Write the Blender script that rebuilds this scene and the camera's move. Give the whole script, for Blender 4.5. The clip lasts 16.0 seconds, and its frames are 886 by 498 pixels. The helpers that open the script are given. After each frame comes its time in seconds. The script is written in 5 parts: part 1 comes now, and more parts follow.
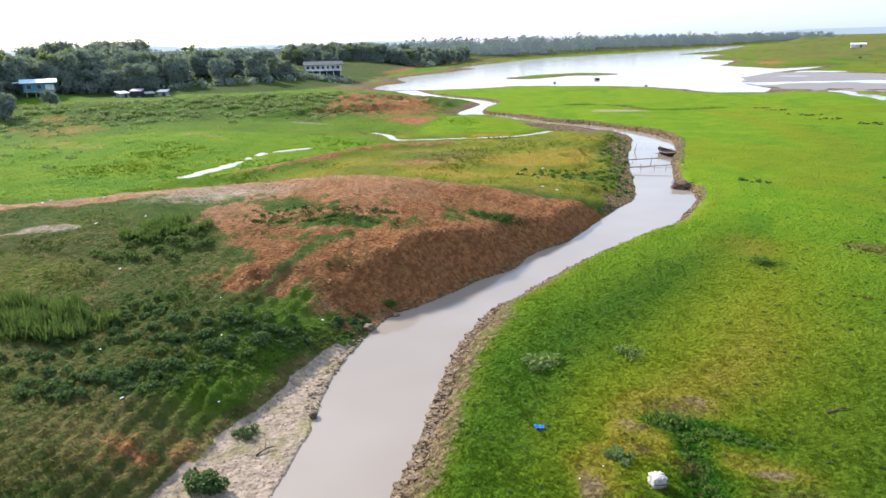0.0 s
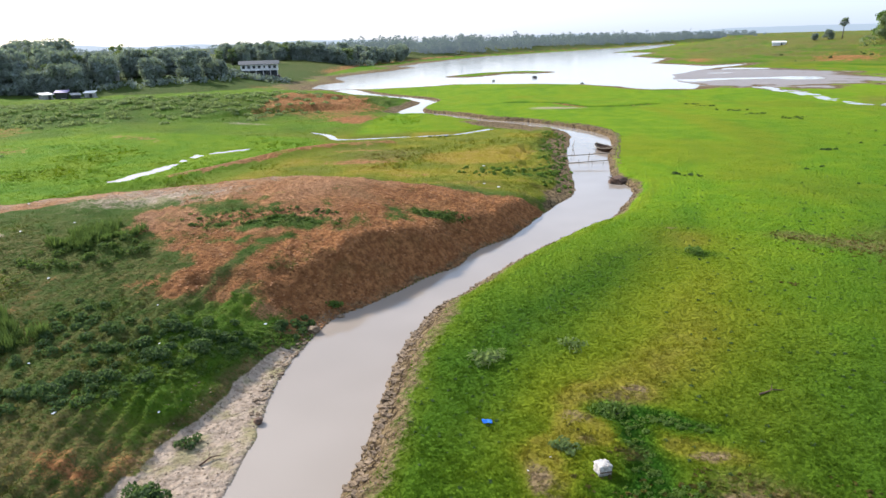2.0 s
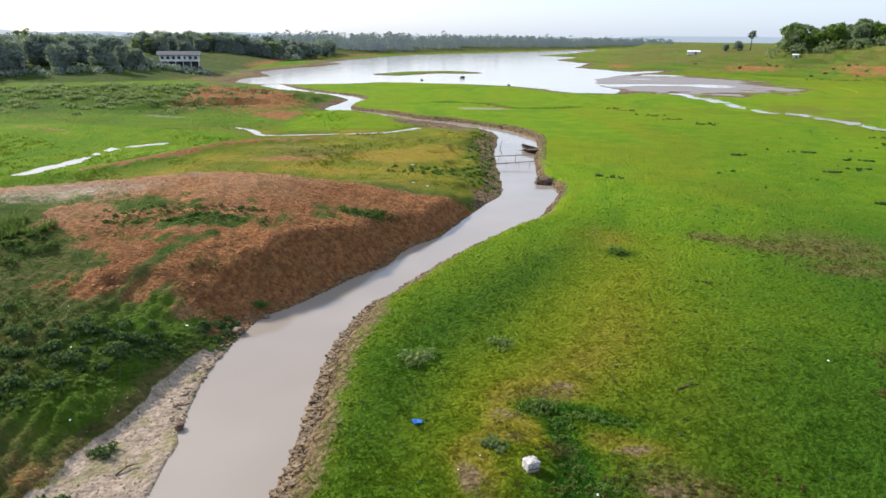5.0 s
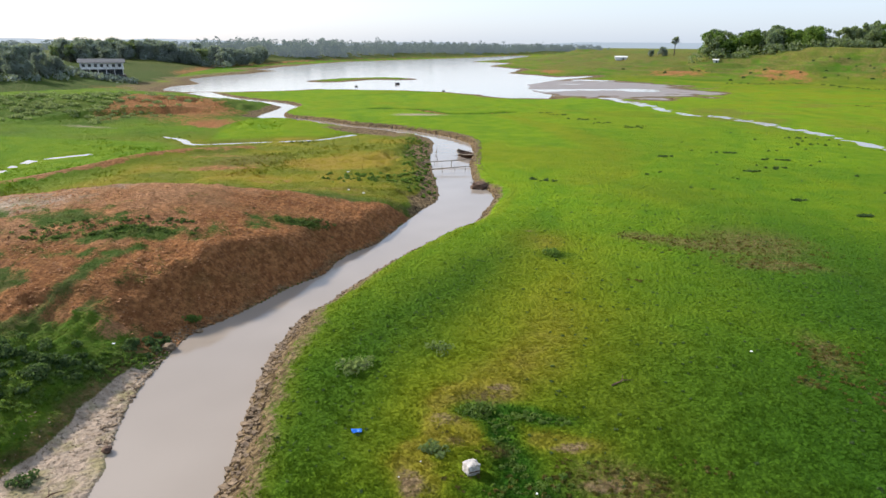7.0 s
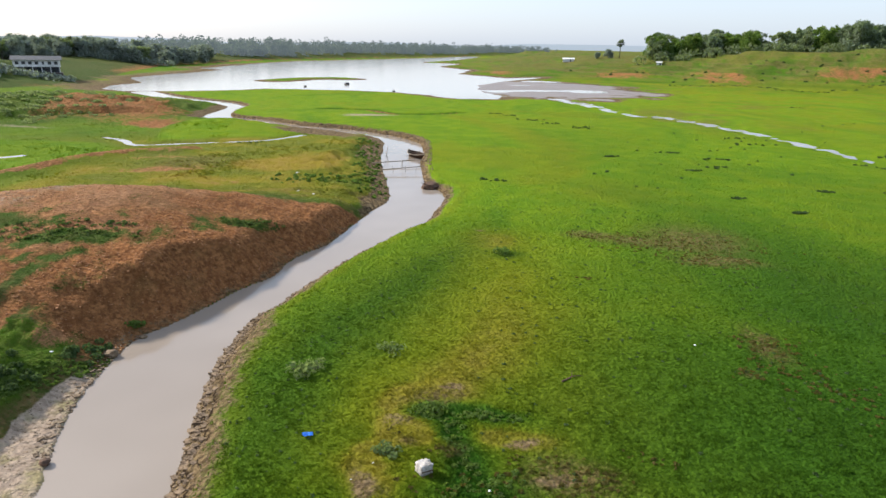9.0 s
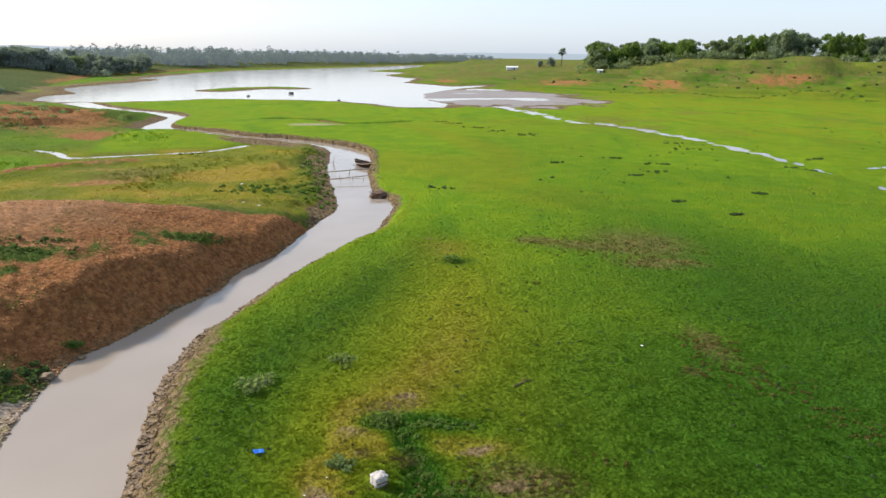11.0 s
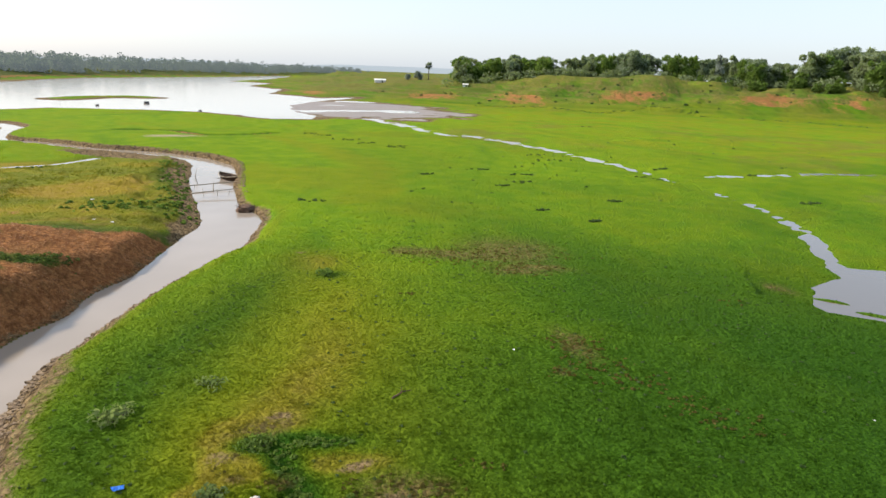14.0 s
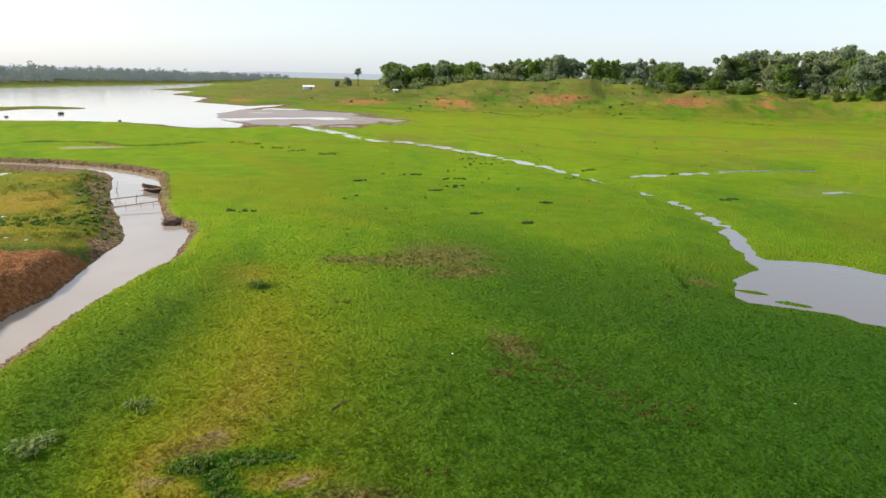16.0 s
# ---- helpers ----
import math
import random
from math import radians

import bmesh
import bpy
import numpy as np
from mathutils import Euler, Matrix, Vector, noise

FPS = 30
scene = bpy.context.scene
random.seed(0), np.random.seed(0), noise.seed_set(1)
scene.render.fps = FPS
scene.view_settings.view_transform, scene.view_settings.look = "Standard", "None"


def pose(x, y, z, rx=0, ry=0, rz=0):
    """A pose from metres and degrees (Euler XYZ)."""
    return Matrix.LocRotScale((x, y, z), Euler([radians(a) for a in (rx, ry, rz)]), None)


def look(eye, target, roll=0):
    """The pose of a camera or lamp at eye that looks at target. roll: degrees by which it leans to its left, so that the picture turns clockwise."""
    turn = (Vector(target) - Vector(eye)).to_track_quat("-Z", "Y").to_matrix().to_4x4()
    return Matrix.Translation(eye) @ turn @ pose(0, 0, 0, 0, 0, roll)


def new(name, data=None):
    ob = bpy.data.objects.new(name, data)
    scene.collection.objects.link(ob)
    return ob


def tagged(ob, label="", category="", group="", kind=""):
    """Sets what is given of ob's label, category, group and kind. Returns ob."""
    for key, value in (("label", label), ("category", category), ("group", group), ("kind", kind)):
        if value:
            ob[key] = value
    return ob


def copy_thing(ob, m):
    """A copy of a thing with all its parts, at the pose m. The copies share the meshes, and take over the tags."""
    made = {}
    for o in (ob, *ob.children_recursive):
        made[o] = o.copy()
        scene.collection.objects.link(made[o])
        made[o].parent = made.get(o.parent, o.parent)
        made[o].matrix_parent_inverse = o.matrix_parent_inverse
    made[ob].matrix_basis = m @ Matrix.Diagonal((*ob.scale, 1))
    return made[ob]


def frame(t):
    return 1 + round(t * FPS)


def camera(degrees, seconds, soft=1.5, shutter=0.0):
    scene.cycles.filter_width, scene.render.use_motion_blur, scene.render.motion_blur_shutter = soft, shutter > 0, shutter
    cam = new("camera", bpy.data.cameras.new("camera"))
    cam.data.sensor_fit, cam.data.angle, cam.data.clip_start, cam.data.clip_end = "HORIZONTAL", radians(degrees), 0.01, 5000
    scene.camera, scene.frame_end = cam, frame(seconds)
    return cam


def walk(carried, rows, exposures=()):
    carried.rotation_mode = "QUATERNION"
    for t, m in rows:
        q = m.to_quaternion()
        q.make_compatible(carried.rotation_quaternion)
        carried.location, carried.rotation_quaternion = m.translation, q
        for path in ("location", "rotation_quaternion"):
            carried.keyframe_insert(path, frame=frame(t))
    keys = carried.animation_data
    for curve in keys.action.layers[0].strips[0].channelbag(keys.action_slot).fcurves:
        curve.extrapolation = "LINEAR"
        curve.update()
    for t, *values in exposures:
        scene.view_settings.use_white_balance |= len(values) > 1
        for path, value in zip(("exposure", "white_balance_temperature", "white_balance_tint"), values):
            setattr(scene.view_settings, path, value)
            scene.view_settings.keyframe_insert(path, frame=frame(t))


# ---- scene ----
cam = camera(67.47, 16.0)
PATH = [
    (0, pose(0.00, 0.00, 14.00, 72.80, 1.39, 13.57)),
    (0.5, pose(-0.01, -0.01, 13.98, 72.83, 1.48, 12.44)),
    (1, pose(-0.00, -0.00, 13.98, 72.66, 1.59, 11.18)),
    (1.5, pose(0.01, 0.01, 13.98, 72.52, 1.67, 10.22)),
    (2, pose(0.02, 0.02, 13.97, 72.58, 1.48, 8.50)),
    (2.5, pose(0.01, 0.03, 13.96, 72.59, 1.03, 7.09)),
    (3, pose(-0.03, 0.05, 13.95, 72.56, 0.41, 6.27)),
    (3.5, pose(-0.12, 0.07, 13.94, 72.75, 0.37, 4.60)),
    (4, pose(-0.17, 0.10, 13.98, 72.36, 0.03, 4.01)),
    (6.5, pose(0.05, 0.09, 13.99, 72.81, -0.72, -1.37)),
    (7, pose(0.09, 0.10, 13.99, 72.97, -0.51, -2.84)),
    (7.5, pose(0.12, 0.08, 13.97, 73.06, -0.47, -3.79)),
    (8, pose(0.16, 0.03, 13.91, 73.32, -0.49, -4.77)),
    (8.5, pose(0.16, 0.07, 13.96, 72.96, -0.85, -5.86)),
    (11, pose(0.17, 0.12, 13.98, 73.84, -0.90, -11.55)),
    (11.5, pose(0.19, 0.15, 13.98, 73.66, -1.30, -12.82)),
    (12, pose(0.17, 0.19, 13.95, 74.45, -2.02, -14.57)),
    (12.5, pose(0.19, 0.21, 13.94, 74.68, -1.40, -16.97)),
    (13, pose(0.21, 0.21, 13.94, 75.25, -1.90, -19.76)),
    (13.5, pose(0.20, 0.20, 13.94, 74.87, -2.04, -21.41)),
    (14, pose(0.20, 0.19, 13.94, 75.15, -2.12, -22.52)),
    (14.5, pose(0.22, 0.21, 13.95, 75.21, -2.59, -24.71)),
    (15, pose(0.24, 0.24, 13.96, 74.83, -1.21, -25.15)),
    (15.5, pose(0.25, 0.25, 13.95, 74.78, -1.96, -26.72)),
    (16, pose(0.26, 0.24, 13.96, 75.78, -1.51, -28.40)),
]
walk(cam, PATH, [(0, 1.24, 5950, 13), (4, 1.01, 6100, 13), (8, 0.92, 6300, 13), (13, 0.92, 6600, 12), (15.2, 1.10, 6850, 12), (16, 0.98, 6850, 12)])

# ---- light: hazy morning sky, soft sun ahead to the left ----
SUN_AZ, SUN_EL = radians(56), radians(31)
world = bpy.data.worlds.new("hazy_sky")
scene.world = world
world.use_nodes = True
sky = world.node_tree.nodes.new("ShaderNodeTexSky")
sky.sky_type, sky.sun_disc = "NISHITA", False
sky.sun_elevation, sky.sun_rotation = SUN_EL, -SUN_AZ
sky.air_density, sky.dust_density, sky.ozone_density = 1.0, 1.8, 1.0
veil = world.node_tree.nodes.new("ShaderNodeMix")
veil.data_type = "RGBA"
veil.inputs[0].default_value, veil.inputs[7].default_value = 0.60, (3.5, 4.15, 4.95, 1)
world.node_tree.links.new(sky.outputs[0], veil.inputs[6])
world.node_tree.links.new(veil.outputs[2], world.node_tree.nodes["Background"].inputs[0])
world.node_tree.nodes["Background"].inputs[1].default_value = 0.120
sun = new("sun", bpy.data.lights.new("sun", "SUN"))
sun.data.energy, sun.data.angle, sun.data.color = 3.9, radians(4), (1.0, 0.92, 0.80)
SUN_WAY = Vector((-math.sin(SUN_AZ) * math.cos(SUN_EL), math.cos(SUN_AZ) * math.cos(SUN_EL), math.sin(SUN_EL)))
sun.matrix_world = look(SUN_WAY * 300, (0, 0, 0))

# ---- materials ----
class Nodes:
    """A small writer of node trees."""

    def __init__(self, name):
        self.mat = bpy.data.materials.new(name)
        self.mat.use_nodes = True
        self.tree = self.mat.node_tree
        self.bsdf = self.tree.nodes["Principled BSDF"]
        self.coord = self.tree.nodes.new("ShaderNodeTexCoord").outputs["Object"]

    def put(self, socket, value):
        if isinstance(value, bpy.types.NodeSocket):
            self.tree.links.new(value, socket)
        elif isinstance(value, tuple) and len(value) == 3 and socket.type == "RGBA":
            socket.default_value = (*value, 1)
        else:
            socket.default_value = value

    def set(self, **values):
        for key, value in values.items():
            self.put(self.bsdf.inputs[key.replace("_", " ")], value)
        return self

    def noise(self, scale, detail=3.0, rough=0.55, vector=None, distort=0.0):
        n = self.tree.nodes.new("ShaderNodeTexNoise")
        self.put(n.inputs["Vector"], vector or self.coord)
        n.inputs["Scale"].default_value, n.inputs["Detail"].default_value = scale, detail
        n.inputs["Roughness"].default_value, n.inputs["Distortion"].default_value = rough, distort
        return n.outputs[0]

    def voronoi(self, scale, feature="F1", vector=None):
        n = self.tree.nodes.new("ShaderNodeTexVoronoi")
        n.feature = feature
        self.put(n.inputs["Vector"], vector or self.coord)
        n.inputs["Scale"].default_value = scale
        return n.outputs["Distance"]

    def ramp(self, value, lo, hi, a=0.0, b=1.0):
        n = self.tree.nodes.new("ShaderNodeMapRange")
        n.interpolation_type = "SMOOTHSTEP"
        for socket, v in zip(n.inputs, (value, lo, hi, a, b)):
            self.put(socket, v)
        return n.outputs[0]

    def math(self, kind, a, b=0.0):
        n = self.tree.nodes.new("ShaderNodeMath")
        n.operation = kind
        self.put(n.inputs[0], a)
        self.put(n.inputs[1], b)
        return n.outputs[0]

    def mix(self, factor, a, b, kind="MIX"):
        n = self.tree.nodes.new("ShaderNodeMix")
        n.data_type, n.blend_type = "RGBA", kind
        self.put(n.inputs[0], factor)
        self.put(n.inputs[6], a)
        self.put(n.inputs[7], b)
        return n.outputs[2]

    def attribute(self, name):
        n = self.tree.nodes.new("ShaderNodeAttribute")
        n.attribute_name = name
        s = self.tree.nodes.new("ShaderNodeSeparateColor")
        self.tree.links.new(n.outputs["Color"], s.inputs[0])
        return (*s.outputs, n.outputs["Alpha"])

    def stretch(self, x, y, z):
        n = self.tree.nodes.new("ShaderNodeMapping")
        self.put(n.inputs["Vector"], self.coord)
        n.inputs["Scale"].default_value = (x, y, z)
        return n.outputs[0]

    def bump(self, height, strength, distance, under=None):
        n = self.tree.nodes.new("ShaderNodeBump")
        n.inputs["Strength"].default_value = strength
        self.put(n.inputs["Distance"], distance)
        self.put(n.inputs["Height"], height)
        if under is not None:
            self.tree.links.new(under, n.inputs["Normal"])
        return n.outputs[0]

    def translucent(self, colour, share):
        """Light that shines through leaves."""
        thin = self.tree.nodes.new("ShaderNodeBsdfTranslucent")
        both = self.tree.nodes.new("ShaderNodeMixShader")
        self.put(thin.inputs["Color"], colour)
        both.inputs[0].default_value = share
        self.tree.links.new(self.bsdf.outputs[0], both.inputs[1])
        self.tree.links.new(thin.outputs[0], both.inputs[2])
        self.tree.links.new(both.outputs[0], self.tree.nodes["Material Output"].inputs["Surface"])
        return self

    def random(self):
        return self.tree.nodes.new("ShaderNodeObjectInfo").outputs["Random"]

    def island(self):
        return self.tree.nodes.new("ShaderNodeNewGeometry").outputs["Random Per Island"]


def sward(n):
    """Grass colour from the patches of the meadow."""
    soil, mud, yellow, dark_green = n.attribute("patch_a")
    pale, dead, fresh, weed = n.attribute("patch_b")
    fine, mid, wide = n.noise(9.0, 4.0, 0.65), n.noise(1.1, 4.0, 0.6), n.noise(0.12, 3.0)
    soft = n.noise(0.35, 3.0, 0.5)
    grass = n.mix(n.ramp(fine, 0.25, 0.75), (0.072, 0.146, 0.007), (0.098, 0.176, 0.009))
    grass = n.mix(n.ramp(soft, 0.4, 0.7, 0.0, 0.35), grass, (0.118, 0.185, 0.008))
    grass = n.mix(n.ramp(wide, 0.45, 0.7, 0.0, 0.3), grass, (0.058, 0.140, 0.007))
    grass = n.mix(n.math("MULTIPLY", fresh, 0.8), grass, n.mix(n.ramp(soft, 0.3, 0.7), (0.120, 0.225, 0.007), (0.178, 0.265, 0.008)))
    sweep = n.noise(0.045, 4.0, 0.6, n.stretch(1.0, 0.55, 1.0), 1.5)
    grass = n.mix(n.ramp(sweep, 0.50, 0.66, 0.0, 0.60), grass, n.mix(soft, (0.135, 0.205, 0.008), (0.190, 0.235, 0.007)))
    grass = n.mix(n.ramp(sweep, 0.50, 0.32, 0.0, 0.60), grass, n.mix(soft, (0.050, 0.140, 0.007), (0.080, 0.180, 0.009)))
    straw = n.mix(n.ramp(soft, 0.3, 0.75), (0.172, 0.186, 0.008), (0.190, 0.185, 0.011))
    tan = n.mix(n.ramp(mid, 0.3, 0.75), (0.270, 0.200, 0.020), (0.310, 0.205, 0.050))
    grass = n.mix(yellow, grass, n.mix(n.ramp(yellow, 0.60, 1.0, 0.0, 0.8), straw, tan))
    grass = n.mix(dark_green, grass, n.mix(n.ramp(fine, 0.3, 0.7), (0.019, 0.066, 0.005), (0.034, 0.094, 0.007)))
    rough = n.mix(n.ramp(mid, 0.35, 0.65), n.mix(fine, (0.024, 0.052, 0.007), (0.055, 0.098, 0.020)), n.mix(fine, (0.052, 0.075, 0.018), (0.098, 0.102, 0.032)))
    grass = n.mix(weed, grass, rough)
    grass = n.mix(n.math("MULTIPLY", dead, n.ramp(n.noise(4.2, 4.0, 0.7), 0.40, 0.56, 0.25, 1.0)), grass, n.mix(n.ramp(mid, 0.3, 0.7), (0.085, 0.072, 0.024), (0.180, 0.135, 0.052)))
    return grass, fine, mid, wide, (soil, mud, pale, fresh)


def ground_material():
    n = Nodes("meadow_and_earth")
    grass, fine, mid, wide, (soil, mud, pale, lit_earth) = sward(n)
    grit = n.noise(3.2, 6.0, 0.7)
    rills = n.noise(1.0, 4.0, 0.6, n.stretch(2.2, 0.7, 1.0))
    earth = n.mix(n.ramp(grit, 0.3, 0.7), (0.165, 0.074, 0.027), (0.540, 0.265, 0.108))
    earth = n.mix(n.ramp(rills, 0.45, 0.70, 0.0, 0.8), earth, (0.235, 0.095, 0.038))
    earth = n.mix(n.ramp(wide, 0.35, 0.65, 0.0, 0.5), earth, (0.500, 0.300, 0.175))
    # darker tone for the bank face: its shade is put into the colour
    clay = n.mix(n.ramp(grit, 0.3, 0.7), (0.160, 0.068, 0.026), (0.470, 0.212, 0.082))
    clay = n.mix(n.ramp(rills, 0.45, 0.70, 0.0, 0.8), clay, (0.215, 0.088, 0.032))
    earth = n.mix(lit_earth, clay, earth)
    crumbs = n.noise(1.5, 5.0, 0.72, n.stretch(1.0, 1.5, 1.0))
    earth = n.mix(n.ramp(crumbs, 0.52, 0.66, 0.0, 0.42), earth, (0.125, 0.054, 0.022))
    earth = n.mix(n.ramp(n.noise(0.32, 4.0, 0.6), 0.50, 0.66, 0.0, 0.4), earth, n.mix(grit, (0.120, 0.072, 0.026), (0.300, 0.170, 0.066)))
    cracks = n.ramp(n.voronoi(1.9, "DISTANCE_TO_EDGE", n.mix(0.25, n.coord, n.noise(1.7, 3.0, 0.6))), 0.0, 0.10)
    mire = n.mix(n.ramp(grit, 0.3, 0.7), (0.070, 0.046, 0.022), (0.275, 0.200, 0.108))
    mire = n.mix(n.ramp(n.math("SUBTRACT", 1.0, cracks), 0.0, 1.0, 0.0, n.ramp(mud, 0.56, 0.70)), mire, (0.042, 0.028, 0.016))
    silt = n.mix(n.ramp(grit, 0.25, 0.7), (0.200, 0.150, 0.108), (0.385, 0.305, 0.230))
    silt = n.mix(n.ramp(n.noise(0.5, 4.0, 0.65), 0.48, 0.64, 0.0, 0.65), silt, n.mix(grit, (0.150, 0.132, 0.050), (0.285, 0.262, 0.112)))
    silt = n.mix(n.ramp(n.noise(5.5, 4.0, 0.75), 0.55, 0.64, 0.0, 0.75), silt, (0.085, 0.066, 0.042))
    edge = n.math("SUBTRACT", n.math("ADD", n.math("MULTIPLY", fine, 0.5), n.math("MULTIPLY", mid, 0.5)), 0.5)

    def broken(mask, k=1.1):
        return n.ramp(n.math("ADD", mask, n.math("MULTIPLY", edge, k)), 0.35, 0.65)

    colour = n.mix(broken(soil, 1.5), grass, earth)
    colour = n.mix(broken(pale), colour, silt)
    mire = n.mix(n.ramp(mud, 0.82, 0.95), mire, n.mix(n.ramp(grit, 0.3, 0.7), (0.150, 0.120, 0.098), (0.245, 0.200, 0.168)))
    wet = broken(mud)
    colour = n.mix(wet, colour, mire)
    clumps = n.math("MULTIPLY", n.voronoi(5.0), -0.7)
    relief = n.bump(n.math("ADD", n.math("ADD", n.noise(6.0, 5.0, 0.7), clumps), n.math("MULTIPLY", grit, 0.6)), 0.9, n.math("MULTIPLY", n.ramp(pale, 0.3, 0.6, 0.26, 0.08), n.ramp(mud, 0.8, 1.0, 1.0, 0.15)))
    relief = n.bump(n.noise(0.9, 3.0), 0.5, 0.3, relief)
    relief = n.bump(crumbs, 0.8, n.ramp(soil, 0.35, 0.7, 0.0, 0.55), relief)
    n.set(Base_Color=colour, Roughness=n.ramp(mud, 0.8, 1.0, 0.95, 0.45), Specular_IOR_Level=n.ramp(mud, 0.8, 1.0, 0.04, 0.38), Normal=relief)
    return n.mat


def tuft_material():
    n = Nodes("grass_leaves")
    grass, fine, mid, wide, _ = sward(n)
    grass = n.mix(n.ramp(n.island(), 0.4, 0.95, 0.0, 0.55), grass, n.mix(1.0, grass, (0.40, 0.46, 0.40), "MULTIPLY"))
    n.set(Base_Color=grass, Roughness=0.8, Specular_IOR_Level=0.03)
    n.translucent(n.mix(1.0, grass, (1.25, 1.2, 0.8), "MULTIPLY"), 0.45)
    return n.mat


def water_material():
    n = Nodes("muddy_water")
    silt_and_sheen = n.mix(n.ramp(n.noise(0.06, 3.0), 0.35, 0.65), (0.250, 0.210, 0.170), (0.300, 0.256, 0.212))
    ripple = n.bump(n.noise(2.5, 3.0, 0.6), 0.05, 0.03)
    east = n.tree.nodes.new("ShaderNodeSeparateXYZ")
    n.tree.links.new(n.coord, east.inputs[0])
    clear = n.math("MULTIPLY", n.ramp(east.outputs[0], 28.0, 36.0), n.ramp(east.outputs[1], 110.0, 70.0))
    silt_and_sheen = n.mix(clear, silt_and_sheen, (0.120, 0.112, 0.108))
    # open lake whitened in its base colour to stand in for reflected sky
    silt_and_sheen = n.mix(n.ramp(east.outputs[1], 160.0, 230.0), silt_and_sheen, (0.420, 0.395, 0.365))
    n.set(Base_Color=silt_and_sheen, Roughness=n.ramp(east.outputs[1], 150.0, 240.0, 0.08, 0.12), IOR=1.33, Specular_IOR_Level=0.5, Normal=ripple)
    return n.mat


def leaf_material(name, dark, light, glow=None, gloss=0.4, haze_sheen=0.0):
    n = Nodes(name)
    tone = n.mix(n.island(), dark, light)
    tone = n.mix(n.ramp(n.noise(0.25, 3.0), 0.35, 0.7, 0.0, 0.6), tone, n.mix(0.5, dark, light))
    tone = n.mix(n.ramp(n.random(), 0.0, 1.0, 0.0, 0.45), tone, tuple(0.7 * a for a in light))
    # pale blue sheen brightens the leaves in place of haze
    n.set(Base_Color=tone, Roughness=0.75, Specular_IOR_Level=gloss, Sheen_Weight=haze_sheen, Sheen_Roughness=0.8, Sheen_Tint=(0.82, 0.92, 1.0))
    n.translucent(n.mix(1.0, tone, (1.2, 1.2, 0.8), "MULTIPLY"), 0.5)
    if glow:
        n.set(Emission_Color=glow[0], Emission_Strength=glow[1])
    return n.mat


def plain_material(name, a, b, scale=4.0, rough=0.8, metal=0.0, depth=0.01):
    n = Nodes(name)
    grain = n.noise(scale, 5.0, 0.65)
    stain = n.noise(scale * 0.15, 3.0)
    colour = n.mix(n.ramp(grain, 0.3, 0.7), a, b)
    colour = n.mix(n.ramp(stain, 0.45, 0.75, 0.0, 0.5), colour, tuple(0.55 * v for v in a))
    n.set(Base_Color=colour, Roughness=rough, Metallic=metal, Normal=n.bump(grain, 0.5, depth))
    return n.mat


M_GROUND, M_TUFT, M_WATER = ground_material(), tuft_material(), water_material()
M_LEAF = leaf_material("broad_leaves", (0.110, 0.140, 0.098), (0.160, 0.200, 0.135), None, 0.2, 0.7)
M_LEAF_OLIVE = leaf_material("olive_leaves", (0.100, 0.145, 0.048), (0.190, 0.245, 0.085), None, 0.2, 0.25)
M_LEAF_DEEP = leaf_material("deep_green_leaves", (0.085, 0.130, 0.050), (0.150, 0.205, 0.080), None, 0.2, 0.35)
M_LEAF_BRIGHT = leaf_material("fresh_leaves", (0.065, 0.120, 0.022), (0.150, 0.235, 0.048), None, 0.2)
# haze over the far woods and hills is put in as blue emission
M_FAR = leaf_material("distant_woods_glow", (0.050, 0.070, 0.060), (0.080, 0.105, 0.085), ((0.45, 0.55, 0.64), 0.20))
M_HAZE = leaf_material("distant_hills_glow", (0.10, 0.13, 0.15), (0.12, 0.15, 0.17), ((0.62, 0.72, 0.82), 0.62))
M_WEED = leaf_material("grey_green_weed", (0.034, 0.070, 0.022), (0.100, 0.150, 0.060), None, 0.12)
M_THISTLE = leaf_material("grey_thistle", (0.080, 0.130, 0.040), (0.200, 0.260, 0.110), None, 0.15)
M_SAGE = leaf_material("sage_grass", (0.125, 0.175, 0.075), (0.230, 0.285, 0.130), None, 0.15)
M_REED = leaf_material("tall_grass", (0.045, 0.088, 0.022), (0.115, 0.165, 0.050), None, 0.12)
M_WITHER = leaf_material("withered_leaf", (0.050, 0.052, 0.013), (0.165, 0.138, 0.040), None, 0.1)
M_BARK = plain_material("bark", (0.055, 0.042, 0.032), (0.130, 0.105, 0.085), 3.0, 0.95, 0.0, 0.03)
M_CLOD = plain_material("dried_mud", (0.070, 0.046, 0.026), (0.270, 0.190, 0.112), 5.0, 0.95, 0.0, 0.03)
M_REDCLOD = plain_material("red_earth_clod", (0.170, 0.074, 0.028), (0.500, 0.235, 0.096), 5.0, 0.95, 0.0, 0.03)
M_BAMBOO = plain_material("weathered_bamboo", (0.180, 0.140, 0.095), (0.330, 0.270, 0.190), 6.0, 0.7)
M_RUST = plain_material("rotten_brown_wood", (0.045, 0.026, 0.016), (0.140, 0.075, 0.042), 6.0, 0.9)
M_SACK = plain_material("white_woven_sack", (0.260, 0.232, 0.200), (0.540, 0.505, 0.465), 10.0, 0.7, 0.0, 0.02)
M_BLUE = plain_material("blue_plastic", (0.010, 0.130, 0.520), (0.030, 0.230, 0.700), 9.0, 0.35)
M_WHITE = plain_material("white_paint", (0.560, 0.560, 0.550), (0.760, 0.760, 0.750), 1.0, 0.7)
M_ROOF = plain_material("grey_sheet_roof", (0.032, 0.040, 0.050), (0.060, 0.070, 0.082), 1.0, 0.85)
